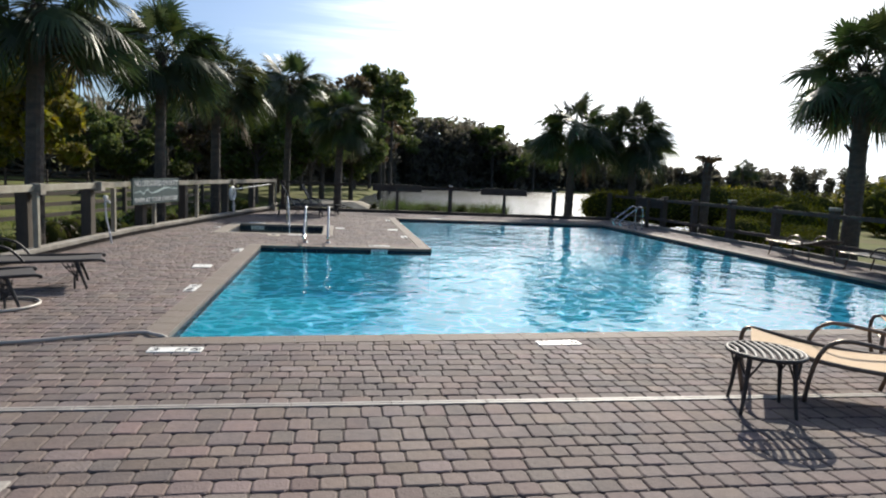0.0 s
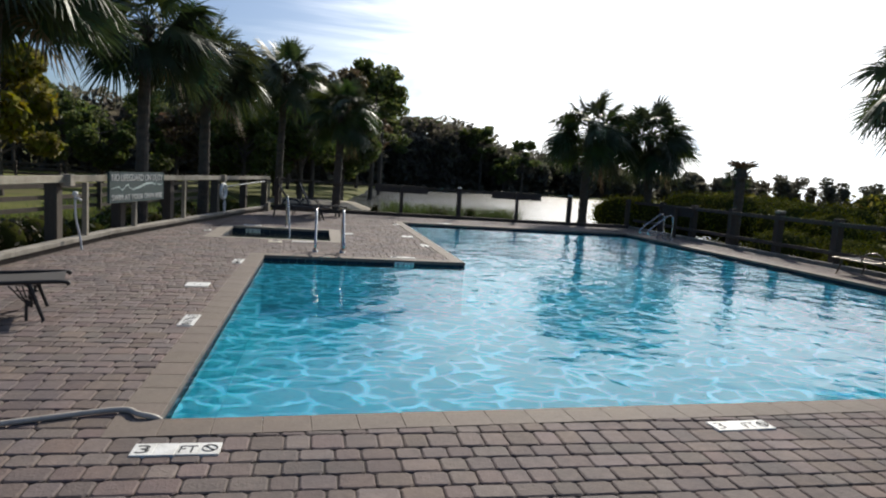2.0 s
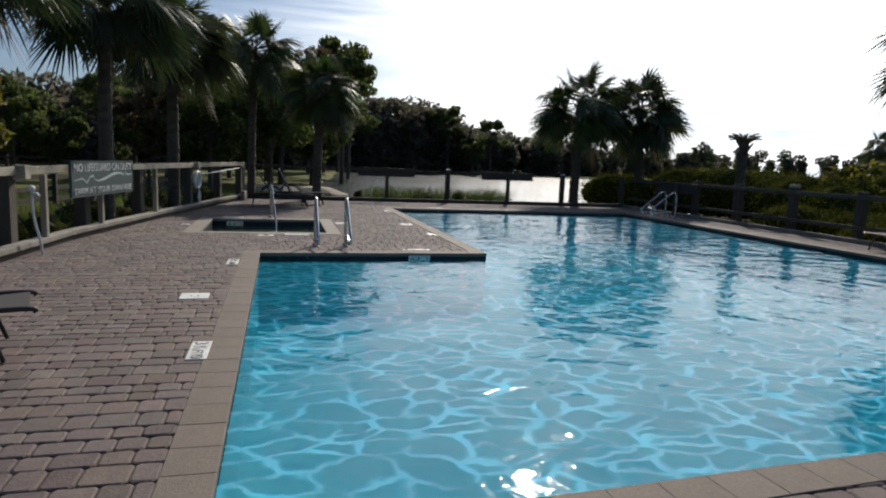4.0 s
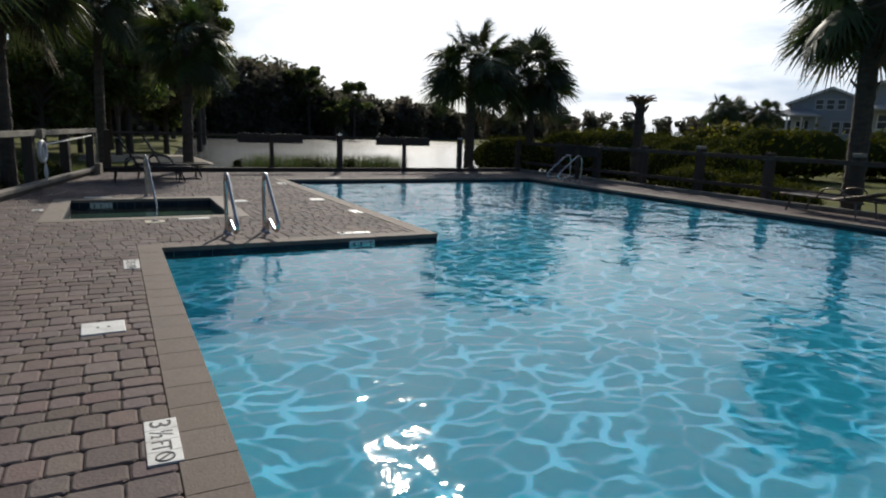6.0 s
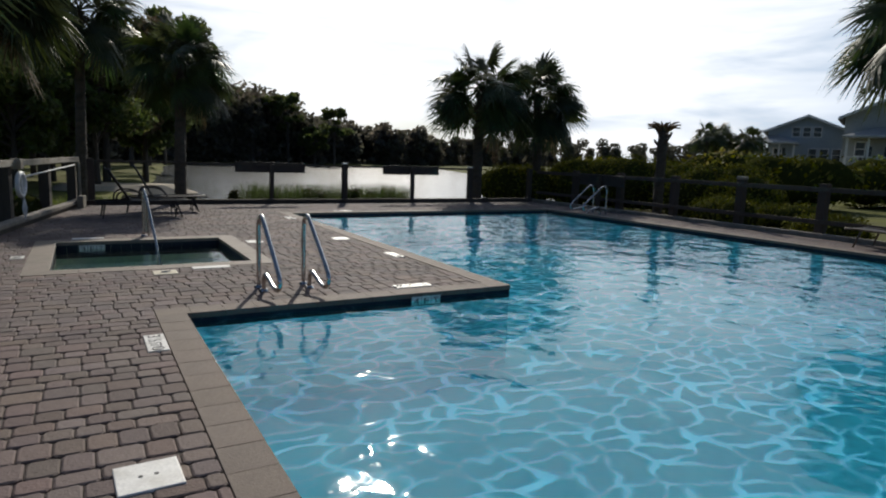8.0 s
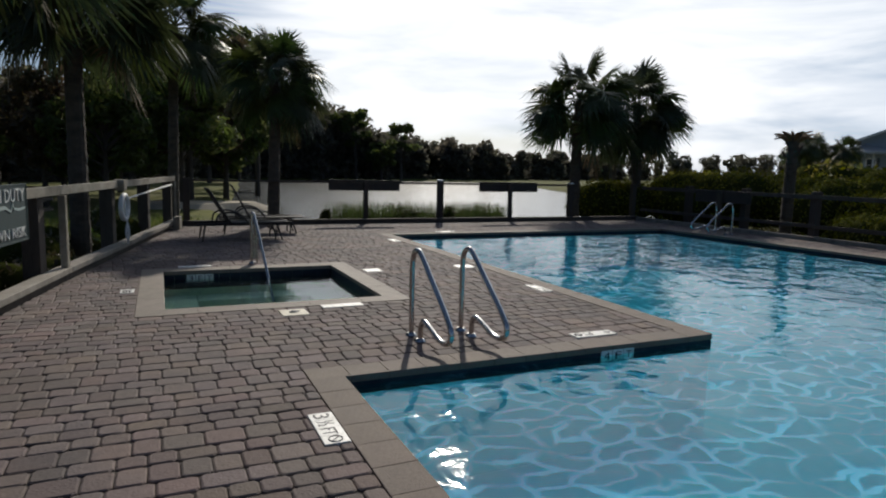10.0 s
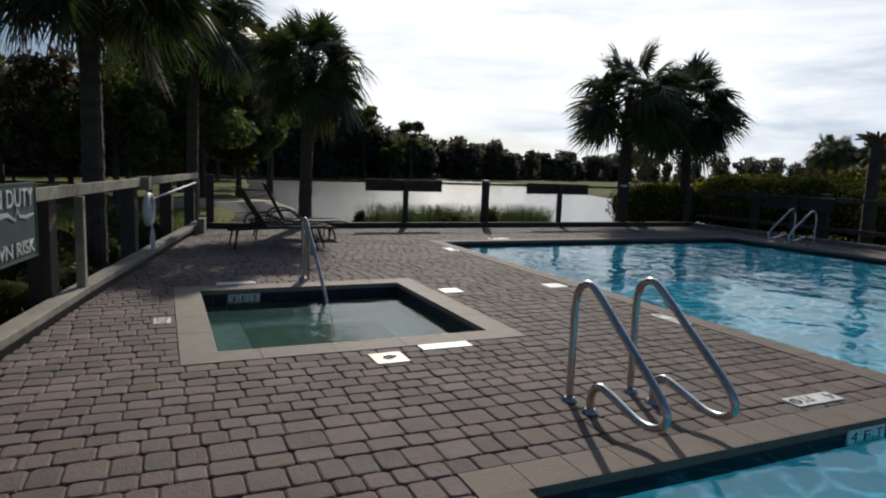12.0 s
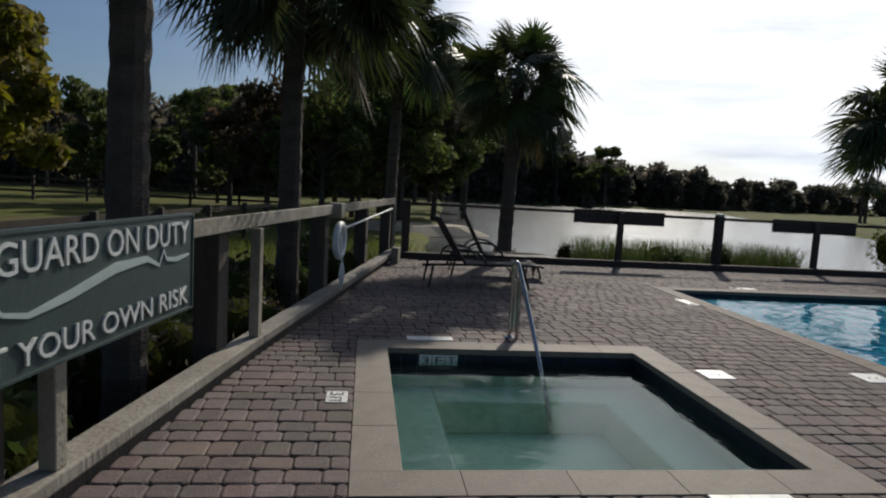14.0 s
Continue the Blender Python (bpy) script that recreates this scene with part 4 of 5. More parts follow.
for k in range(16):
    y = 6.0 + k * 1.12
    shrub("shrub", left_x(y) - r.uniform(0.9, 2.2), y, -0.6, (r.uniform(1.1, 1.9), r.uniform(1.1, 1.9), r.uniform(0.7, 1.15)), 80 + k, M_SHRUB if k % 3 else M_REED, 0.06, "low dark tangled shrub behind the fence", "shrub", 1300, 6, group="fence shrubs")
for k, (x, y, s, h, m) in enumerate(((22, 30, 5, 2.6, M_LEAF_Y), (28, 24, 6, 3.0, M_HEDGE), (33, 30, 6, 3.4, M_LEAF_Y), (40, 34, 7, 3.2, M_LEAF), (36, 22, 6, 3.2, M_HEDGE), (46, 26, 7, 3.6, M_LEAF), (52, 40, 8, 3.4, M_LEAF_Y))):
    shrub("thicket", x, y, -0.6, (s, s, h), 110 + k, m, 0.16, "loose yellow-green thicket beyond the hedge", "bush", 2600, 8, group="far thickets")


for k, (x, y, s, h) in enumerate(((2.75, 23.6, 0.95, 1.15), (4.2, 23.7, 0.65, 1.2), (4.75, 23.8, 0.5, 0.95), (5.5, 23.9, 0.7, 0.85), (0.15, 23.6, 0.35, 1.05), (-1.0, 24.6, 0.9, 0.75))):
    shrub("shore_bush", x, y, -0.62, (s, s, h), 140 + k, M_SHRUB, 0.045, "dark leafy bush in the shore grass by the lake", "bush", 1500, 6, group="shore bushes")


def small_palm(x, y, h, seed, label="distant cabbage palm against the sky"):
    return palm(x, y, -0.6, h, 1.25, seed, (0, 0), 26, 0.2, 0, 0.3, label)


for k, (x, y, h) in enumerate(((60, 85, 5.4), (62, 86.5, 5.0), (50, 46, 5.0), (53, 47, 5.2), (55, 45, 4.8), (56, 49, 4.9), (66, 52, 5.2))):
    small_palm(x, y, h, 30 + k)


def blades(name, spots, material, label, seed, h0, h1, category):
    """Tufts of thin bent blades; spots are (x, y, z, spread, count)."""
    g = np.random.default_rng(seed)
    Q = []
    for x, y, z, sp, n in spots:
        p = np.stack([x + g.normal(0, sp, n), y + g.normal(0, sp * 0.5, n), np.full(n, z)], 1)
        h = g.uniform(h0, h1, (n, 1))
        a = g.uniform(0, math.tau, n)
        w = np.stack([np.cos(a), np.sin(a), np.zeros(n)], 1) * 0.012
        b = np.stack([g.normal(0, 0.22, n), g.normal(0, 0.22, n), np.ones(n)], 1) * h
        Q.append(np.stack([p - w, p + w, p + b + w * 0.2, p + b - w * 0.2], 1))
    me = quads_to_mesh(name, np.concatenate(Q), material)
    return tagged(new(name, me), label, category, kind="stuff")


r = random.Random(4)
blades("shore_reeds", [(r.uniform(0.6, 6.4), r.uniform(23.1, 25.0), -0.62, r.uniform(0.12, 0.45), r.choice((50, 90, 160))) for _ in range(75)], M_REED, "tangled green shore grass between fence and lake", 3, 0.45, 1.15, "reeds")
blades("meadow_grass", [(left_x(y) - r.uniform(0.4, 7), y, -0.52, 0.8, 90) for y in [r.uniform(3, 30) for _ in range(170)]], M_GRASS, "long uneven meadow grass behind the fence", 6, 0.12, 0.38, "grass")

# ---- houses beyond the meadow ----


def house(x, y, turn, label, wall, w, d, eave, ridge, porch, seed):
    """Raised coastal house with a broad front gable, a lower porch roof, framed windows and a railed deck. Faces its own -y.
    porch: (x0, x1, height of its eave)."""
    root = thing("house", pose(x, y, -0.7, 0, 0, turn) @ Matrix.Diagonal((1.12, 1.12, 1.12, 1)), label, "house", "lake houses")
    h = eave
    bm = bmesh.new()
    prof = [(-w / 2, 0), (w / 2, 0), (w / 2, h), (0, ridge), (-w / 2, h)]
    A = [bm.verts.new((px, 0, pz)) for px, pz in prof]
    B = [bm.verts.new((px, d, pz)) for px, pz in prof]
    bm.faces.new(A)
    bm.faces.new(B[::-1])
    for i in range(5):
        bm.faces.new((A[i], B[i], B[(i + 1) % 5], A[(i + 1) % 5]))
    part("wall", bm, wall, root)
    slope = (ridge - h) / (w / 2)
    for s in (-1, 1):
        bm = bmesh.new()
        ex = w / 2 + 0.7
        vs = [bm.verts.new((s * px, py, pz + dz)) for dz in (0.02, 0.28) for px, pz, py in ((0, ridge, -0.8), (ex, h - 0.7 * slope, -0.8), (ex, h - 0.7 * slope, d + 0.6), (0, ridge, d + 0.6))]
        for f in ((0, 1, 2, 3), (7, 6, 5, 4), (0, 4, 5, 1), (1, 5, 6, 2), (2, 6, 7, 3), (3, 7, 4, 0)):
            bm.faces.new([vs[i] for i in f])
        roof = part("roof", bm, M_ROOF, root)
        bm = bmesh.new()
        vs = [bm.verts.new((s * px, py, pz + dz)) for dz in (-0.06, 0.24) for px, pz, py in ((0.0, ridge, -0.88), (ex, h - 0.7 * slope, -0.88), (ex, h - 0.7 * slope, -0.81), (0.0, ridge, -0.81))]
        for f in ((0, 1, 2, 3), (7, 6, 5, 4), (0, 4, 5, 1), (1, 5, 6, 2), (2, 6, 7, 3), (3, 7, 4, 0)):
            bm.faces.new([vs[i] for i in f])
        part("barge_board", bm, M_TRIM, roof, "white barge board")

    def window(cx, y0, cz, ww, hh):
        bm = bmesh.new()
        for lo, hi in (((-ww / 2 - 0.12, -0.08, -hh / 2 - 0.12), (ww / 2 + 0.12, 0.0, -hh / 2)), ((-ww / 2 - 0.12, -0.08, hh / 2), (ww / 2 + 0.12, 0.0, hh / 2 + 0.12)),
                       ((-ww / 2 - 0.12, -0.08, -hh / 2), (-ww / 2, 0.0, hh / 2)), ((ww / 2, -0.08, -hh / 2), (ww / 2 + 0.12, 0.0, hh / 2)), ((-ww / 2, -0.06, -0.04), (ww / 2, -0.035, 0.04))):
            box(bm, lo, hi)
        bmesh.ops.translate(bm, vec=(cx, y0, cz), verts=bm.verts)
        wn = part("window", bm, M_TRIM, root)
        bm = bmesh.new()
        box(bm, (cx - ww / 2, y0 - 0.03, cz - hh / 2), (cx + ww / 2, y0 - 0.005, cz + hh / 2))
        part("pane", bm, M_GLASS, wn, "dark window pane")
    gable = h + (ridge - h) * 0.25
    for cx in (-1.25, 0.0, 1.25):
        window(cx, 0.0, gable - 0.6, 0.85, 1.2)
    for cx in (-w * 0.36, w * 0.10, w * 0.24, w * 0.40):
        window(cx, 0.0, h * 0.55, 0.9, 1.5)
    for cx in (w * 0.15, w * 0.36):
        bm = bmesh.new()
        box(bm, (cx - 1.2, -0.06, 0.05), (cx + 1.2, 0.02, 2.2), 0.02)
        part("garage_door", bm, M_TRIM, root, "pale garage door")
    # clapboards across the front
    for k in range(int(h / 0.45)):
        bm = bmesh.new()
        box(bm, (-w / 2, -0.022, 0.45 * k + 0.40), (w / 2, 0.0, 0.45 * k + 0.44))
        part("clapboard", bm, wall, root)
    # porch: roof on posts over a railed deck
    x0, x1, pe = porch
    dep, floor = 2.6, 2.5
    bm = bmesh.new()
    a = [bm.verts.new(v) for v in ((x0 - 0.4, -dep - 0.4, pe), (x1 + 0.4, -dep - 0.4, pe), (x1 + 0.4, 0.0, pe), (x0 - 0.4, 0.0, pe))]
    b = [bm.verts.new((v.co.x, v.co.y, pe + 0.2)) for v in a]
    c = [bm.verts.new(((x0 + x1) / 2 - 0.4, -0.005, pe + 1.25)), bm.verts.new(((x0 + x1) / 2 + 0.4, -0.005, pe + 1.25))]
    bm.faces.new(a[::-1])
    for i in range(4):
        bm.faces.new((a[i], a[(i + 1) % 4], b[(i + 1) % 4], b[i]))
    for f in ((b[0], b[1], c[1], c[0]), (b[1], b[2], c[1]), (b[2], b[3], c[0], c[1]), (b[3], b[0], c[0])):
        bm.faces.new(f)
    part("porch_roof", bm, M_METALROOF, root, "pale metal porch roof")
    bm = bmesh.new()
    box(bm, (x0 - 0.1, -dep - 0.1, floor - 0.25), (x1 + 0.1, -0.03, floor), 0.02)
    deck = part("porch", bm, M_TRIM, root, "white railed porch deck")
    n = max(2, round((x1 - x0) / 0.45))
    for k in range(n + 1):
        xx = x0 + (x1 - x0) * k / n
        bm = bmesh.new()
        box(bm, (xx - 0.03, -dep, floor), (xx + 0.03, -dep + 0.06, floor + 0.92))
        part("baluster", bm, M_TRIM, deck)
    bm = bmesh.new()
    box(bm, (x0, -dep - 0.04, floor + 0.92), (x1, -dep + 0.10, floor + 1.02))
    part("handrail", bm, M_TRIM, deck)
    for k in range(4):
        xx = x0 + 0.12 + (x1 - x0 - 0.24) * k / 3
        bm = bmesh.new()
        box(bm, (xx - 0.12, -dep + 0.12, 0), (xx + 0.12, -dep + 0.36, pe))
        part("post", bm, M_TRIM, root)
    for cx in (x0 + (x1 - x0) * 0.3, x0 + (x1 - x0) * 0.68):
        bm = bmesh.new()
        box(bm, (cx - 0.6, -0.05, floor + 0.05), (cx + 0.6, -0.026, floor + 2.2))
        part("porch_door", bm, M_GLASS, root, "dark glazed porch door")
    return root


house(91.7, 61.0, -59, "pale blue-grey lake house with a broad dark front gable", M_HWALL, 9.2, 10, 7.0, 8.9, (-6.6, -1.2, 5.2), 1)
house(84.9, 43.9, -64, "cream lake house with a pale porch roof and broad gable", M_HWALL2, 12.6, 11, 8.0, 10.9, (-5.9, 0.4, 5.6), 2)

# ---- signs ----


def text_mesh(body, size, depth):
    cu = bpy.data.curves.new("lettering", "FONT")
    cu.body, cu.size, cu.extrude, cu.align_x = body, size, depth, "CENTER"
    cu.resolution_u = 3
    ob = bpy.data.objects.new("lettering", cu)
    me = bpy.data.meshes.new_from_object(ob)
    bpy.data.objects.remove(ob)
    return me


def lettering(name, body, size, depth, width, m, material, parent, label):
    me = text_mesh(body, size, depth)
    xs = [v.co.x for v in me.vertices]
    k = width / (max(xs) - min(xs))
    me.transform(Matrix.Diagonal((k, 1, 1, 1)))
    me.materials.clear()
    me.materials.append(material)
    ob = part(name, me, None, parent, label)
    ob.matrix_local = m
    return ob


def build_sign():
    y0, y1 = 11.18, 13.56
    a, b = Vector((left_x(y0) + 0.01, y0, 0)), Vector((left_x(y1) + 0.01, y1, 0))
    d = (b - a).normalized()
    n = d.cross(Vector((0, 0, 1)))
    w = (b - a).length
    m = Matrix(((d.x, 0, n.x, (a.x + b.x) / 2), (d.y, 0, n.y, (a.y + b.y) / 2), (0, 1, 0, 1.0), (0, 0, 0, 1)))
    root = thing("sign", m, "dark green wooden pool rules sign with raised white lettering", "sign", "pool signs")
    h = 0.60
    bm = bmesh.new()
    box(bm, (-w / 2, -h / 2, -0.02), (w / 2, h / 2, 0.02), 0.005)
    part("board", bm, M_SIGN, root)
    bm = bmesh.new()
    for lo, hi in (((-w / 2, h / 2 - 0.014, 0.019), (w / 2, h / 2, 0.027)), ((-w / 2, -h / 2, 0.019), (w / 2, -h / 2 + 0.014, 0.027)), ((-w / 2, -h / 2, 0.0195), (-w / 2 + 0.014, h / 2, 0.0265)), ((w / 2 - 0.014, -h / 2, 0.0195), (w / 2, h / 2, 0.0265))):
        box(bm, lo, hi)
    part("border", bm, M_SIGN, root)
    lettering("lettering", "NO LIFEGUARD ON DUTY", 0.19, 0.007, w * 0.93, pose(0, 0.125, 0.024), M_LETTER, root, "raised white letters, no lifeguard on duty")
    lettering("lettering", "SWIM AT YOUR OWN RISK", 0.15, 0.007, w * 0.93, pose(0, -0.25, 0.024), M_LETTER, root, "raised white letters, swim at your own risk")
    # wave ornament between the two lines
    line = [(-0.97, -0.045), (-0.72, -0.01), (-0.60, -0.085), (-0.50, 0.0), (-0.40, 0.03), (-0.34, -0.04), (-0.22, -0.07), (0.0, -0.03), (0.3, 0.045), (0.55, 0.055), (0.66, 0.005), (0.70, 0.085), (0.73, 0.03), (0.84, 0.015), (0.97, 0.03)]
    thick = [0.004, 0.012, 0.016, 0.012, 0.018, 0.010, 0.012, 0.022, 0.026, 0.016, 0.010, 0.012, 0.012, 0.014, 0.006]
    bm = bmesh.new()
    prev = None
    for (x, y), t in zip(line, thick):
        x *= w / 2.05
        cur = [bm.verts.new((x, y + 0.02 - t, 0.021)), bm.verts.new((x, y + 0.02 + t, 0.021)), bm.verts.new((x, y + 0.02 + t, 0.028)), bm.verts.new((x, y + 0.02 - t, 0.028))]
        if prev:
            for i in range(4):
                bm.faces.new((prev[i], prev[(i + 1) % 4], cur[(i + 1) % 4], cur[i]))
        else:
            bm.faces.new(cur)
        prev = cur
    bm.faces.new(prev[::-1])
    part("wave", bm, M_WAVE, root, "pale painted wave line")


build_sign()


def lake_sign(x0, x1, y, z0, z1, turn=0.0):
    root = thing("sign", pose((x0 + x1) / 2, y, 0, 0, 0, turn), "dark brown wooden sign board seen from behind, on one post", "sign", "pool signs")
    w = x1 - x0
    bm = bmesh.new()
    box(bm, (-w / 2, -0.02, z0), (w / 2, 0.02, z1), 0.006)
    part("board", bm, M_SIGN_BACK, root)
    for z in (z0 + 0.005, z1 - 0.035):
        bm = bmesh.new()
        box(bm, (-w / 2 + 0.01, -0.045, z), (w / 2 - 0.01, -0.021, z + 0.03), 0.003)
        part("batten", bm, M_SIGN_BACK, root)
    bm = bmesh.new()
    box(bm, (-0.06, -0.15, -0.7), (0.06, -0.046, z1 - 0.05), 0.008)
    part("post", bm, M_DARKWOOD, root)


lake_sign(0.06, 2.14, BACK_Y + 0.36, 0.90, 1.20)
lake_sign(4.74, 6.82, BACK_Y + 0.36, 0.90, 1.20)
lake_sign(9.66, 11.64, 18.9, 0.78, 1.12, -90)

# ---- steel rails ----


def ladder_rail(x, y, turn, label):
    root = thing("pool_handrail", pose(x, y, 0.004, 0, 0, turn), label, "handrail", "pool hand rails")
    line = smooth_line([(0, 0.0, 0.0), (0, 0.0, 0.35), (0, 0.0, 0.62), (0, -0.035, 0.765), (0, -0.13, 0.82), (0, -0.235, 0.775), (0, -0.46, 0.60), (0, -0.78, 0.35), (0, -0.885, 0.225), (0, -0.83, 0.135), (0, -0.67, 0.115), (0, -0.40, 0.185), (0, -0.30, 0.195), (0, -0.235, 0.13), (0, -0.225, 0.0)], 6)
    bm = bmesh.new()
    tube(bm, line, 0.0255, 14)
    part("tube", bm, M_STEEL, root, smooth=True)
    for yy in (0.0, -0.225):
        bm = bmesh.new()
        bmesh.ops.create_cone(bm, cap_ends=True, segments=20, radius1=0.056, radius2=0.034, depth=0.024, matrix=Matrix.Translation((0, yy, 0.013)))
        part("escutcheon", bm, M_STEEL, root, "polished round base plate", smooth=False)
    return root


ladder_rail(-2.085, 10.925, 0, "bent stainless steel pool hand rail on the deck edge")
ladder_rail(-1.565, 10.93, 0, "bent stainless steel pool hand rail on the deck edge")
ladder_rail(9.75, 18.25, -90, "bent stainless steel hand rail at the far pool edge")
ladder_rail(9.75, 17.70, -90, "bent stainless steel hand rail at the far pool edge")

rail = thing("spa_handrail", pose(-2.90, 15.80, 0.004), "stainless steel rail sloping down into the spa", "handrail", "pool hand rails")
bm = bmesh.new()
tube(bm, smooth_line([(0, 0, 0), (0, 0, 0.45), (0, 0, 0.72), (0.005, -0.03, 0.80), (0.02, -0.075, 0.79), (0.04, -0.14, 0.70), (0.10, -0.50, 0.22), (0.17, -0.95, -0.42), (0.18, -1.0, -0.62)], 6), 0.022, 12)
part("tube", bm, M_STEEL, rail, smooth=True)
bm = bmesh.new()
tube(bm, [(0.075, -0.02, 0.0), (0.075, -0.02, 0.30), (0.06, -0.05, 0.66)], 0.018, 10)
box(bm, (0.022, -0.012, 0.06), (0.062, -0.004, 0.62), 0.002)
part("brace", bm, M_STEEL, rail)
bm = bmesh.new()
bmesh.ops.create_cone(bm, cap_ends=True, segments=20, radius1=0.055, radius2=0.033, depth=0.024, matrix=Matrix.Translation((0, 0, 0.013)))
part("escutcheon", bm, M_STEEL, rail)

# ---- depth markers and lids ----


def marker(x, y, turn, text, label="white tile depth marker set in the deck with dark figures"):
    """Four small tiles: depth, half, unit, and the barred ring for no diving."""
    root = thing("depth_marker", pose(x, y, 0.005, 0, 0, turn), label, "marker", "depth markers")
    n = len(text)
    for k in range(n):
        bm = bmesh.new()
        x0 = (k - n / 2) * 0.117
        box(bm, (x0 + 0.001, -0.076, -0.02), (x0 + 0.116, 0.076, 0.004), 0.002)
        part("tile", bm, M_WHITE, root)
        if text[k] == "o":
            bm = bmesh.new()
            c = x0 + 0.0585
            tube(bm, [(c + 0.040 * math.cos(j * math.tau / 20), 0.040 * math.sin(j * math.tau / 20), 0.0042) for j in range(20)], 0.005, 4, closed=True)
            tube(bm, [(c - 0.028, 0.028, 0.0042), (c + 0.028, -0.028, 0.0042)], 0.005, 4)
            part("no_diving_ring", bm, M_BLACKPAINT, root, "dark barred ring")
        elif text[k] != " ":
            lettering("figure", text[k], 0.145 if len(text[k]) == 1 else 0.125, 0.0012, 0.070 if len(text[k]) == 1 else 0.095, pose(x0 + 0.0585, -0.05, 0.0048), M_BLACKPAINT, root, "dark painted figure")
    return root


THREE, FOUR = ("3", "\u00bd", "FT", "o"), ("4", " ", "FT", "o")
marker(-2.78, 1.83, 0, ("3", " ", "FT", "o"))
marker(0.942, 2.05, 3.0, ("3", " ", "FT", "o"))
marker(-3.295, 4.88, -90, THREE)
marker(-3.33, 9.10, -90, THREE)
marker(-0.40, 10.38, 180, FOUR)
marker(0.40, 12.6, -90, FOUR)
marker(0.40, 18.3, -90, FOUR)
marker(2.3, 19.86, 180, FOUR)
PLAIN = "plain white tile strip beside the spa"
marker(-2.36, 12.37, 0, (" ", " ", " ", " "), PLAIN)
marker(-4.60, 13.9, -90, ("3", "FT"))
marker(-3.75, 15.68, 0, (" ", " ", " ", " "), PLAIN)


def wall_marker(x, y, z, turn, text):
    """White depth tiles on the dark band under the coping."""
    root = thing("depth_marker", pose(x, y, z, 90, 0, turn), "white depth tiles on the pool wall above the water", "marker", "depth markers")
    for k in range(len(text)):
        bm = bmesh.new()
        x0 = (k - len(text) / 2) * 0.125
        box(bm, (x0 + 0.004, -0.05, -0.004), (x0 + 0.121, 0.05, 0.012), 0.002)
        part("tile", bm, M_WHITE, root)
        lettering("figure", text[k], 0.10, 0.001, 0.07, pose(x0 + 0.0625, -0.036, 0.0126), M_BLACKPAINT, root, "dark painted figure")


wall_marker(-0.42, 9.99, -0.088, 0, "4FT")
wall_marker(-3.70, sy1 - 0.008, -0.108, 0, "3FT")


def lid(x, y, s, label="white square skimmer lid with finger holes", pull=False):
    root = thing("skimmer_lid", pose(x, y, 0.003, 0, 0, random.uniform(-2, 2)), label, "lid", "skimmer lids")
    bm = bmesh.new()
    box(bm, (-s / 2, -s / 2, -0.015), (s / 2, s / 2, 0.006), 0.006)
    part("plate", bm, M_CREAM if pull else M_WHITE, root)
    if pull:
        bm = bmesh.new()
        tube(bm, [(0.042 * math.cos(k * math.tau / 16), 0.030 * math.sin(k * math.tau / 16), 0.012) for k in range(16)], 0.006, 6, closed=True)
        tube(bm, [(0.042, 0, 0.006), (0.052, 0.01, 0.016), (0.066, 0.012, 0.010)], 0.006, 6)
        part("ring_pull", bm, M_STEEL, root, "small steel ring pull", smooth=True)
        return
    for xx in (-0.035, 0.035):
        bm = bmesh.new()
        bmesh.ops.create_cone(bm, cap_ends=True, segments=12, radius1=0.011, radius2=0.011, depth=0.002, matrix=Matrix.Translation((xx, 0, 0.0072)))
        part("finger_hole", bm, M_BLACKPAINT, root)


lid(-3.57, 6.87, 0.29)
lid(-2.94, 12.18, 0.28, "cream square valve lid with a steel ring pull", True)
lid(0.26, 14.6, 0.28)
lid(-1.28, 14.62, 0.26)

# slot drain across the deck
drain = tagged(new("drain"), "pale slot drain strip across the paved deck", "drain", kind="structure")
for k in range(24):
    x0 = left_x(0.4) + 0.1 + k * 0.72
    if x0 + 0.72 > RIGHT_X:
        break
    bm = bmesh.new()
    box(bm, (x0 + 0.003, 0.375, -0.03), (x0 + 0.717, 0.405, 0.006), 0.003)
    box(bm, (x0 + 0.003, 0.415, -0.03), (x0 + 0.717, 0.445, 0.006), 0.003)
    part("drain_strip", bm, M_DRAIN, drain)
bm = bmesh.new()
box(bm, (-4.6, -2.4, -0.05), (-3.0, -0.62, 0.006), 0.01)
solid("slab", bm, M_CONC, "plain concrete slab set in the deck", "slab")

# ---- loose things ----
ring = thing("life_ring", pose(left_x(17.35) + 0.05, 17.35, 0.80, 0, 0, post_angle(17.35)), "white life ring hanging on the timber fence", "life ring")
bm = bmesh.new()
N = 28
tube(bm, [(0, 0.20 * math.cos(k * math.tau / N), 0.20 * math.sin(k * math.tau / N)) for k in range(N)], 0.042, 10, closed=True)
part("ring", bm, M_RING, ring, smooth=True)
bm = bmesh.new()
tube(bm, smooth_line([(0.0, 0.0, 0.16), (0.01, 0.02, 0.08), (0.02, -0.03, -0.05), (0.03, 0.02, -0.25), (0.04, 0.0, -0.48), (0.02, 0.05, -0.62)], 4), 0.014, 6)
tube(bm, smooth_line([(0.03, 0.03, -0.26), (0.05, 0.06, -0.40), (0.04, 0.02, -0.56), (0.02, -0.04, -0.45), (0.03, 0.0, -0.28)], 4), 0.012, 6)
part("rope", bm, M_RING, ring, "coiled pale throw rope")
pole = thing("rescue_pole", pose(left_x(17.7) + 0.02, 17.7, 0.93), "thin white rescue pole hooked along the fence", "pole")
bm = bmesh.new()
q = (left_x(21.4) - left_x(17.7), 3.7, 0.12)
tube(bm, [(0, 0, 0), q], 0.016, 8)
part("pole", bm, M_RING, pole)
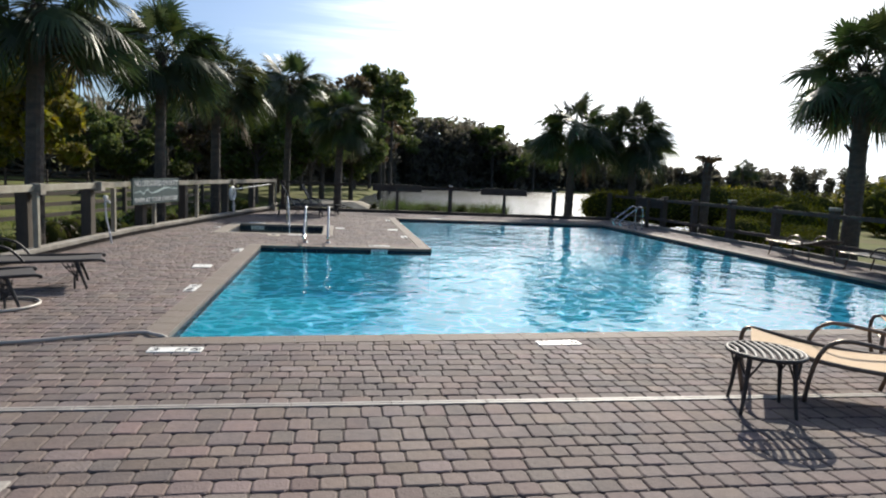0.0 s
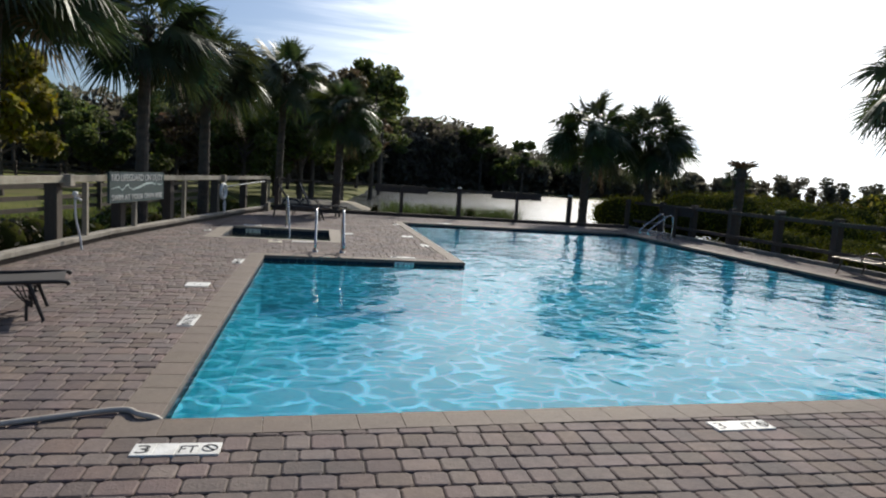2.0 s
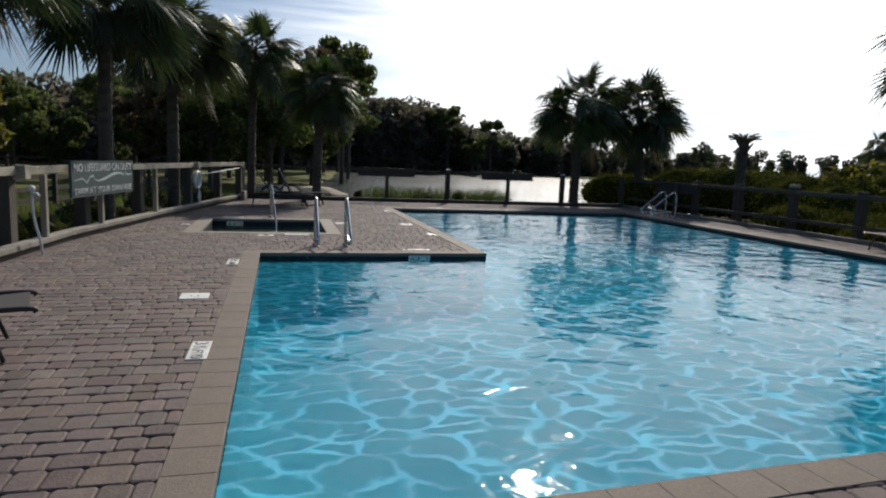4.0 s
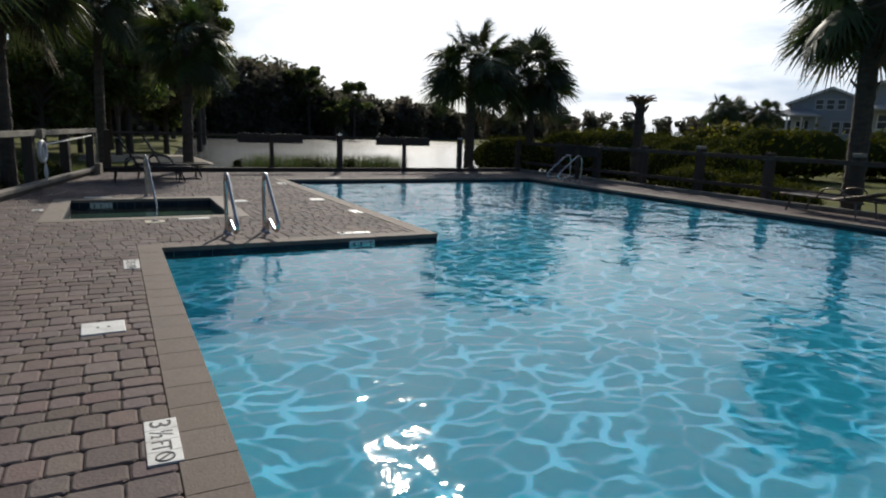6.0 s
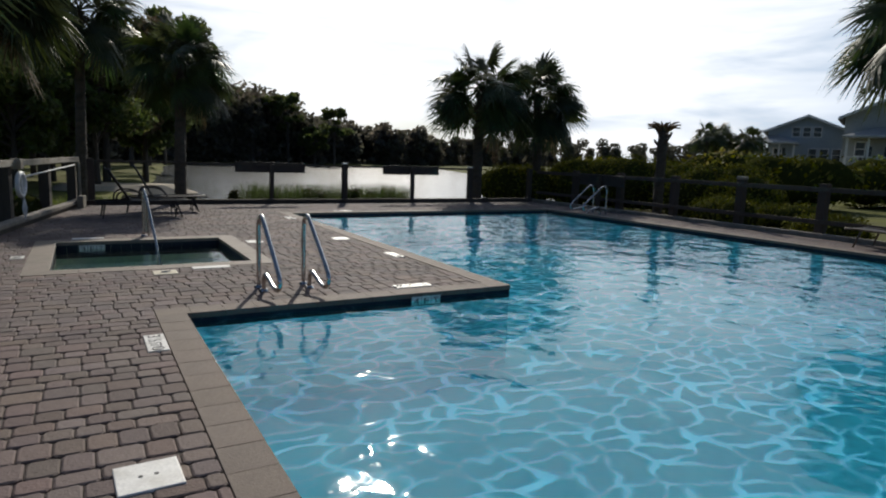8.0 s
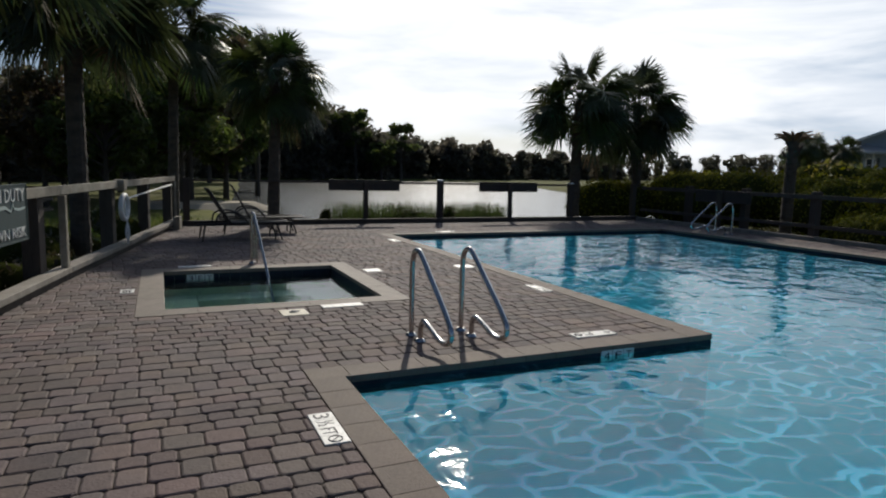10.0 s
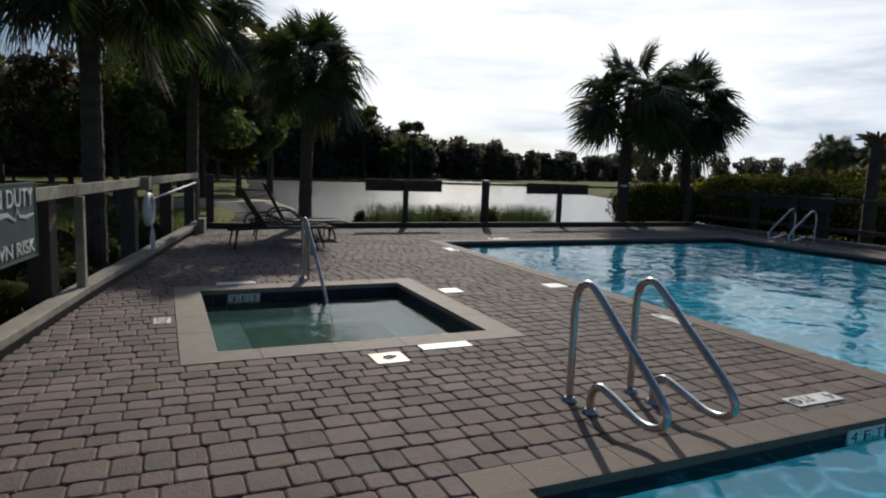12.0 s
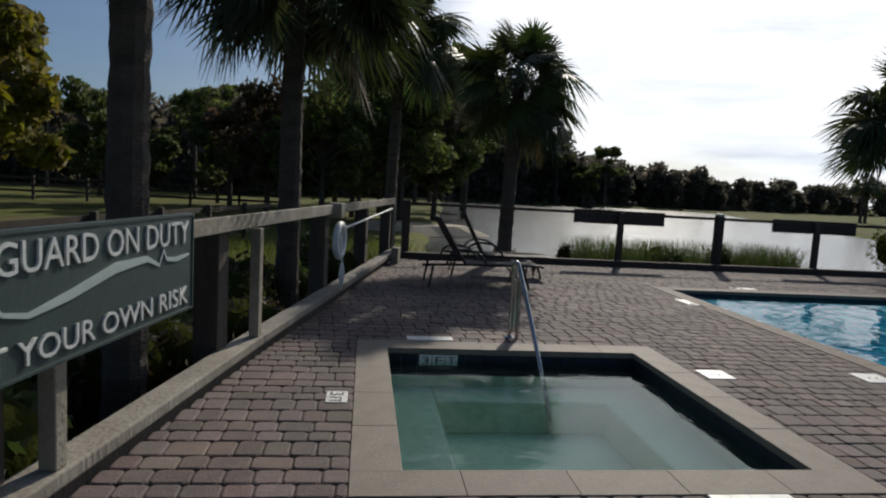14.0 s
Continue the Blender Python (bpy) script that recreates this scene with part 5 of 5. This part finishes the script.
for f in (0.12, 0.9):
    bm = bmesh.new()
    p = Vector(q) * f
    box(bm, (p.x - 0.09, p.y - 0.012, p.z - 0.035), (p.x + 0.02, p.y + 0.012, p.z - 0.014), 0.002)
    part("hook", bm, M_IRON, pole)

tap = thing("standpipe", pose(left_x(9.75) + 0.07, 9.75, 0.0), "white standpipe tap against the fence post", "tap")
bm = bmesh.new()
tube(bm, smooth_line([(0.10, -0.02, 0.0), (0.07, 0, 0.2), (0, 0, 0.55), (-0.01, 0, 0.88)], 4), 0.018, 8)
part("pipe", bm, M_RING, tap)
bm = bmesh.new()
tube(bm, [(-0.01, 0, 0.85), (0.05, 0, 0.86), (0.08, 0, 0.82)], 0.024, 8)
bmesh.ops.create_icosphere(bm, subdivisions=2, radius=0.05, matrix=Matrix.Translation((-0.01, 0, 0.93)))
part("spout", bm, M_RING, tap, smooth=True)

hose = thing("garden_hose", Matrix(), "pale garden hose lying across the deck into the pool", "hose")
bm = bmesh.new()
tube(bm, smooth_line([(-2.93, 2.33, -0.10), (-2.985, 2.29, 0.0), (-3.10, 2.30, 0.028), (-3.25, 2.40, 0.020), (-3.7, 2.24, 0.020), (-4.3, 2.02, 0.020), (-5.1, 1.95, 0.020), (-5.9, 2.3, 0.020), (-6.1, 3.1, 0.020), (-5.7, 3.8, 0.020), (-5.0, 4.02, 0.020), (-4.72, 3.72, 0.020), (-4.85, 3.35, 0.020), (-5.5, 3.1, 0.020), (-6.0, 3.6, 0.020)], 8), 0.018, 8)
part("hose", bm, M_HOSE, hose, smooth=True)


def sling(bm, pts, half, thick=0.010):
    """A continuous fabric sheet through profile points (x, z), with thickness."""
    rows = []
    for i, (x, z) in enumerate(pts):
        rows.append([bm.verts.new((x, -half, z)), bm.verts.new((x, half, z)), bm.verts.new((x, half, z + thick)), bm.verts.new((x, -half, z + thick))])
    for A, B in zip(rows, rows[1:]):
        for k in range(4):
            bm.faces.new((A[k], A[(k + 1) % 4], B[(k + 1) % 4], B[k]))
    bm.faces.new(rows[0][::-1])
    bm.faces.new(rows[-1])
    return bm


def lounger(m, frame_mat, sling_mat, label, back=38.0, cast=True, group="sun loungers"):
    """A chaise: head at x=0, foot at x=1.95, back raised by so many degrees."""
    root = thing("sun_lounger", m, label, "lounger", group)
    W, H, L, hinge = 0.31, 0.36, 1.95, 0.72
    for s in (-1, 1):
        bm = bmesh.new()
        tube(bm, smooth_line([(0.05, s * W, H - 0.02), (hinge, s * W, H), (1.4, s * W, H + 0.005), (L - 0.06, s * W, H + 0.01), (L, s * W, H - 0.02)], 4), 0.020, 8)
        part("side_rail", bm, frame_mat, root, smooth=True)
    bm = bmesh.new()
    sling(bm, [(hinge + 0.02 + (L - hinge - 0.06) * i / 14, H + 0.006 - 0.02 * math.sin(math.pi * i / 14)) for i in range(15)], W - 0.015)
    part("seat", bm, sling_mat, root, "woven sling seat")
    up = radians(back)
    bm = bmesh.new()
    bl = 0.78
    sling(bm, [(hinge - math.cos(up) * bl * i / 8, H + 0.012 + math.sin(up) * bl * i / 8 - 0.015 * math.sin(math.pi * i / 8)) for i in range(9)], W - 0.015)
    part("backrest", bm, sling_mat, root, "raised sling backrest")
    top = (hinge - math.cos(up) * bl, math.sin(up) * bl + H)
    bm = bmesh.new()
    tube(bm, smooth_line([(hinge, -W, H), ((hinge + top[0]) / 2, -W, (H + top[1]) / 2), (top[0], -W, top[1]), (top[0] - 0.03, -W * 0.6, top[1] + 0.03), (top[0] - 0.03, W * 0.6, top[1] + 0.03), (top[0], W, top[1]), ((hinge + top[0]) / 2, W, (H + top[1]) / 2), (hinge, W, H)], 4), 0.019, 8)
    part("back_frame", bm, frame_mat, root, smooth=True)
    for x, dx in ((0.22, -0.06), (1.62, 0.12)):
        for s in (-1, 1):
            bm = bmesh.new()
            tube(bm, [(x, s * W, H), (x + dx * 0.5, s * (W + 0.01), H * 0.5), (x + dx, s * (W + 0.02), 0.0)], 0.022, 7, r_end=0.016)
            if cast and x > 1:
                for k in range(5):
                    xa = x - 0.16 + k * 0.055
                    tube(bm, [(xa, s * W, H - 0.02), (x - 0.02 + dx * 0.2, s * (W + 0.005), 0.14)], 0.007, 5)
                for k in range(3):
                    z = H - 0.07 - 0.06 * k
                    tube(bm, [(x - 0.13 + 0.05 * k, s * W, z), (x + 0.07, s * W, z)], 0.006, 5)
                tube(bm, [(x - 0.02, s * W, 0.16), (x - 0.02, s * (W + 0.01), 0.0)], 0.014, 6)
            part("leg", bm, frame_mat, root)
    for s in (-1, 1):
        bm = bmesh.new()
        tube(bm, smooth_line([(0.42, s * (W + 0.03), H), (0.46, s * (W + 0.05), H + 0.16), (0.62, s * (W + 0.05), H + 0.23), (0.86, s * (W + 0.05), H + 0.20), (1.0, s * (W + 0.04), H + 0.08), (1.05, s * (W + 0.02), H)], 5), 0.017, 8)
        part("arm", bm, frame_mat, root, smooth=True)
    return root


DARK = "dark cast metal sun lounger with raised back"
lounger(pose(-6.35, 4.55, 0.0, 0, 0, 18), M_IRON, M_SLING, DARK + " by the fence", 48)
lounger(pose(-6.5, 2.95, 0.0, 0, 0, 28), M_IRON, M_SLING, DARK + " by the fence", 48)
lounger(pose(-3.62, 19.2, 0.0, 0, 0, 2), M_IRON, M_SLING, DARK + " in palm shade", 58)
lounger(pose(-3.05, 20.6, 0.0, 0, 0, -4), M_IRON, M_SLING, DARK + " in palm shade", 62)
lounger(pose(9.92, 6.3, 0.0, 0, 0, 88), M_BRONZE, M_SLING, "low sling sun lounger lying flat by the fence", 12, False)
lounger(pose(9.95, 8.9, 0.0, 0, 0, 86), M_BRONZE, M_SLING, "low sling sun lounger lying flat by the fence", 12, False)


def tan_lounger(m):
    """Sling lounger on a bent bronze frame with looped arms; foot end at the origin, head along +x."""
    root = thing("sun_lounger", m, "tan sling sun lounger on a bent bronze frame", "lounger", "sun loungers")
    W, H = 0.33, 0.31
    for s in (-1, 1):
        bm = bmesh.new()
        tube(bm, smooth_line([(0.03, s * W, 0.0), (-0.01, s * W, 0.2), (0.0, s * W, H + 0.06), (0.07, s * W, H + 0.10), (0.25, s * W, H + 0.075), (0.75, s * W, H + 0.01), (1.3, s * W, H), (1.9, s * W, H - 0.01)], 5), 0.019, 8)
        part("side_rail", bm, M_BRONZE, root, smooth=True)
        bm = bmesh.new()
        tube(bm, smooth_line([(0.48, s * (W + 0.02), 0.0), (0.50, s * (W + 0.035), 0.20), (0.55, s * (W + 0.04), 0.40), (0.64, s * (W + 0.04), 0.51), (0.80, s * (W + 0.04), 0.535), (1.25, s * (W + 0.035), 0.47), (1.6, s * (W + 0.025), 0.37), (1.8, s * W, H)], 6), 0.018, 9)
        part("arm", bm, M_BRONZE, root, smooth=True)
        for x in (1.15, 1.8):
            bm = bmesh.new()
            tube(bm, [(x, s * W, H), (x - 0.02, s * (W + 0.01), 0.1), (x - 0.05, s * (W + 0.01), 0.0)], 0.018, 8)
            part("leg", bm, M_BRONZE, root, smooth=True)
    bm = bmesh.new()
    sling(bm, [(0.06 + 0.095 * i, H + 0.012 + 0.085 * (1 - i / 12) ** 2 - 0.03 * math.sin(math.pi * i / 12)) for i in range(13)], W - 0.012)
    part("seat", bm, M_TANSLING, root, "tan woven sling seat")
    bm = bmesh.new()
    sling(bm, [(1.22 + 0.085 * i, H + 0.012 + 0.035 * i) for i in range(9)], W - 0.012)
    part("backrest", bm, M_TANSLING, root, "tan woven sling backrest")
    for x in (0.0, 1.2):
        bm = bmesh.new()
        tube(bm, [(x, -W, H - 0.03), (x, W, H - 0.03)], 0.014, 7)
        part("cross_bar", bm, M_BRONZE, root)
    return root


tan_lounger(pose(2.20, 0.86, 0.0, 0, 0, -35))
tan_lounger(pose(4.08, 1.39, 0.0, 0, 0, -35))

table = thing("side_table", pose(1.91, 0.17, 0.0, 0, 0, -20), "round pewter side table with slotted top on dark legs", "table")
bm = bmesh.new()
tube(bm, [(0.275 * math.cos(k * math.tau / 32), 0.275 * math.sin(k * math.tau / 32), 0.45) for k in range(32)], 0.016, 8, closed=True)
part("rim", bm, M_IRON, table, smooth=True)
for k in range(9):
    x = -0.228 + k * 0.057
    half = math.sqrt(max(0.002, 0.268 ** 2 - x * x))
    bm = bmesh.new()
    tube(bm, smooth_line([(x + 0.035 * math.cos(math.pi * (j / 8 - 0.5)) - 0.02, -half + 2 * half * j / 8, 0.450) for j in range(9)], 2), 0.0165, 6)
    part("top_bar", bm, M_TABLETOP, table, smooth=True)
for k in range(4):
    a = radians(45 + 90 * k)
    d = Vector((math.cos(a), math.sin(a), 0))
    bm = bmesh.new()
    tube(bm, smooth_line([d * 0.22 + Vector((0, 0, 0.445)), d * 0.235 + Vector((0, 0, 0.30)), d * 0.25 + Vector((0, 0, 0.15)), d * 0.275], 4), 0.021, 8, r_end=0.013)
    side = Vector((-d.y, d.x, 0))
    for s in (-1, 1):
        tube(bm, smooth_line([d * 0.235 + Vector((0, 0, 0.27)), d * 0.23 + side * s * 0.07 + Vector((0, 0, 0.38)), d * 0.22 + side * s * 0.10 + Vector((0, 0, 0.44))], 4), 0.008, 6)
    part("leg", bm, M_IRON, table, smooth=True)

# ---- pavers: the nearest as single stones, the rest joined ----


def paver_shape(w, l, g=0.0030, cut=0.018, inset=0.010, drop=0.0065):
    def octo(a, b, c, z):
        return [(c, 0 + a, z), (w - c, a, z), (w - b, c, z), (w - b, l - c, z), (w - c, l - a, z), (c, l - a, z), (b, l - c, z), (b, c, z)]
    V = octo(g, g, g + cut, -0.03) + octo(g, g, g + cut, -drop) + octo(g + inset, g + inset, g + inset + cut * 0.8, 0.0)
    F = [[16 + k for k in range(8)]]
    for o in (0, 8):
        F += [[o + k, o + (k + 1) % 8, o + 8 + (k + 1) % 8, o + 8 + k] for k in range(8)]
    return V, F


def build_pavers():
    r = random.Random(11)
    c, s = COPE, S
    holes = [(-3 - c, 2.26 - c, 9 + c, 10 + c), (0.75 - c, 2.26 - c, 9 + c, 19.5 + c), (sx0 - s, sy0 - s, sx1 + s, sy1 + s)]
    bands = [NEAR_Y + 0.02, 2.26 - c, 10 + c, sy0 - s, sy1 + s, 19.5 + c, BACK_Y - 0.005]
    singles = [(-4.4, -3.3, 4.6, 9.4), (-2.4, -0.2, -1.35, -0.35)]
    V, F, made, cache = [], [], 0, {}
    for a, b in zip(bands, bands[1:]):
        rows = max(1, round((b - a) / 0.167))
        ds = [r.choice((0.150, 0.150, 0.165, 0.205)) for _ in range(rows)]
        k = (b - a) / sum(ds)
        y0 = a
        for d0 in ds:
            y1 = y0 + d0 * k
            cy = (y0 + y1) / 2
            spans = [(left_x(cy) - 0.05, RIGHT_X - 0.005)]
            for hx0, hy0, hx1, hy1 in holes:
                if hy0 < cy < hy1:
                    if hx1 > 9:
                        # rows run on until they would reach past the slanted coping
                        hx1 = min(hx1, -3 + (y1 + 0.02 - 2.26) / SLANT)
                        if hx1 <= hx0:
                            continue
                    nxt = []
                    for p, q in spans:
                        if hx1 <= p or hx0 >= q:
                            nxt.append((p, q))
                        else:
                            if hx0 > p:
                                nxt.append((p, hx0))
                            if hx1 < q:
                                nxt.append((hx1, q))
                    spans = nxt
            for p, q in spans:
                x = p - r.random() * 0.12
                while x < q - 0.03:
                    l = r.choice((0.150, 0.150, 0.155, 0.20, 0.225))
                    x0, x1 = max(x, p), min(x + l, q)
                    if q - x1 < 0.06:
                        x1 = q
                    x = x1
                    if x1 - x0 < 0.03:
                        continue
                    w, dep = x1 - x0, y1 - y0
                    z = r.uniform(-0.002, 0.0025)
                    tx, ty = r.uniform(-0.014, 0.014), r.uniform(-0.014, 0.014)
                    if made < 300 and any(e[0] < x0 < e[1] and e[2] < y0 < e[3] for e in singles):
                        key = (round(w, 3), round(dep, 3))
                        if key not in cache:
                            vv, ff = paver_shape(*key)
                            cache[key] = quads_mesh("paver", vv, ff, M_PAVER)
                        ob = new("paver", cache[key])
                        ob.location = (x0, y0, z)
                        ob.rotation_euler = (ty, -tx, r.uniform(-0.008, 0.008))
                        ob.parent = deck_bed
                        made += 1
                        continue
                    vv, ff = paver_shape(w, dep)
                    o = len(V)
                    V += [(x0 + vx + r.uniform(-0.002, 0.002), y0 + vy + r.uniform(-0.002, 0.002), vz + z + (vx - w / 2) * tx + (vy - dep / 2) * ty) for vx, vy, vz in vv]
                    F += [[o + i for i in f] for f in ff]
            y0 = y1
    ob = part("pavers", quads_mesh("pavers", V, F, M_PAVER_FAR), None, deck_bed, "rest of the tumbled tan and grey concrete pavers")
    ob["kind"] = "stuff"


build_pavers()
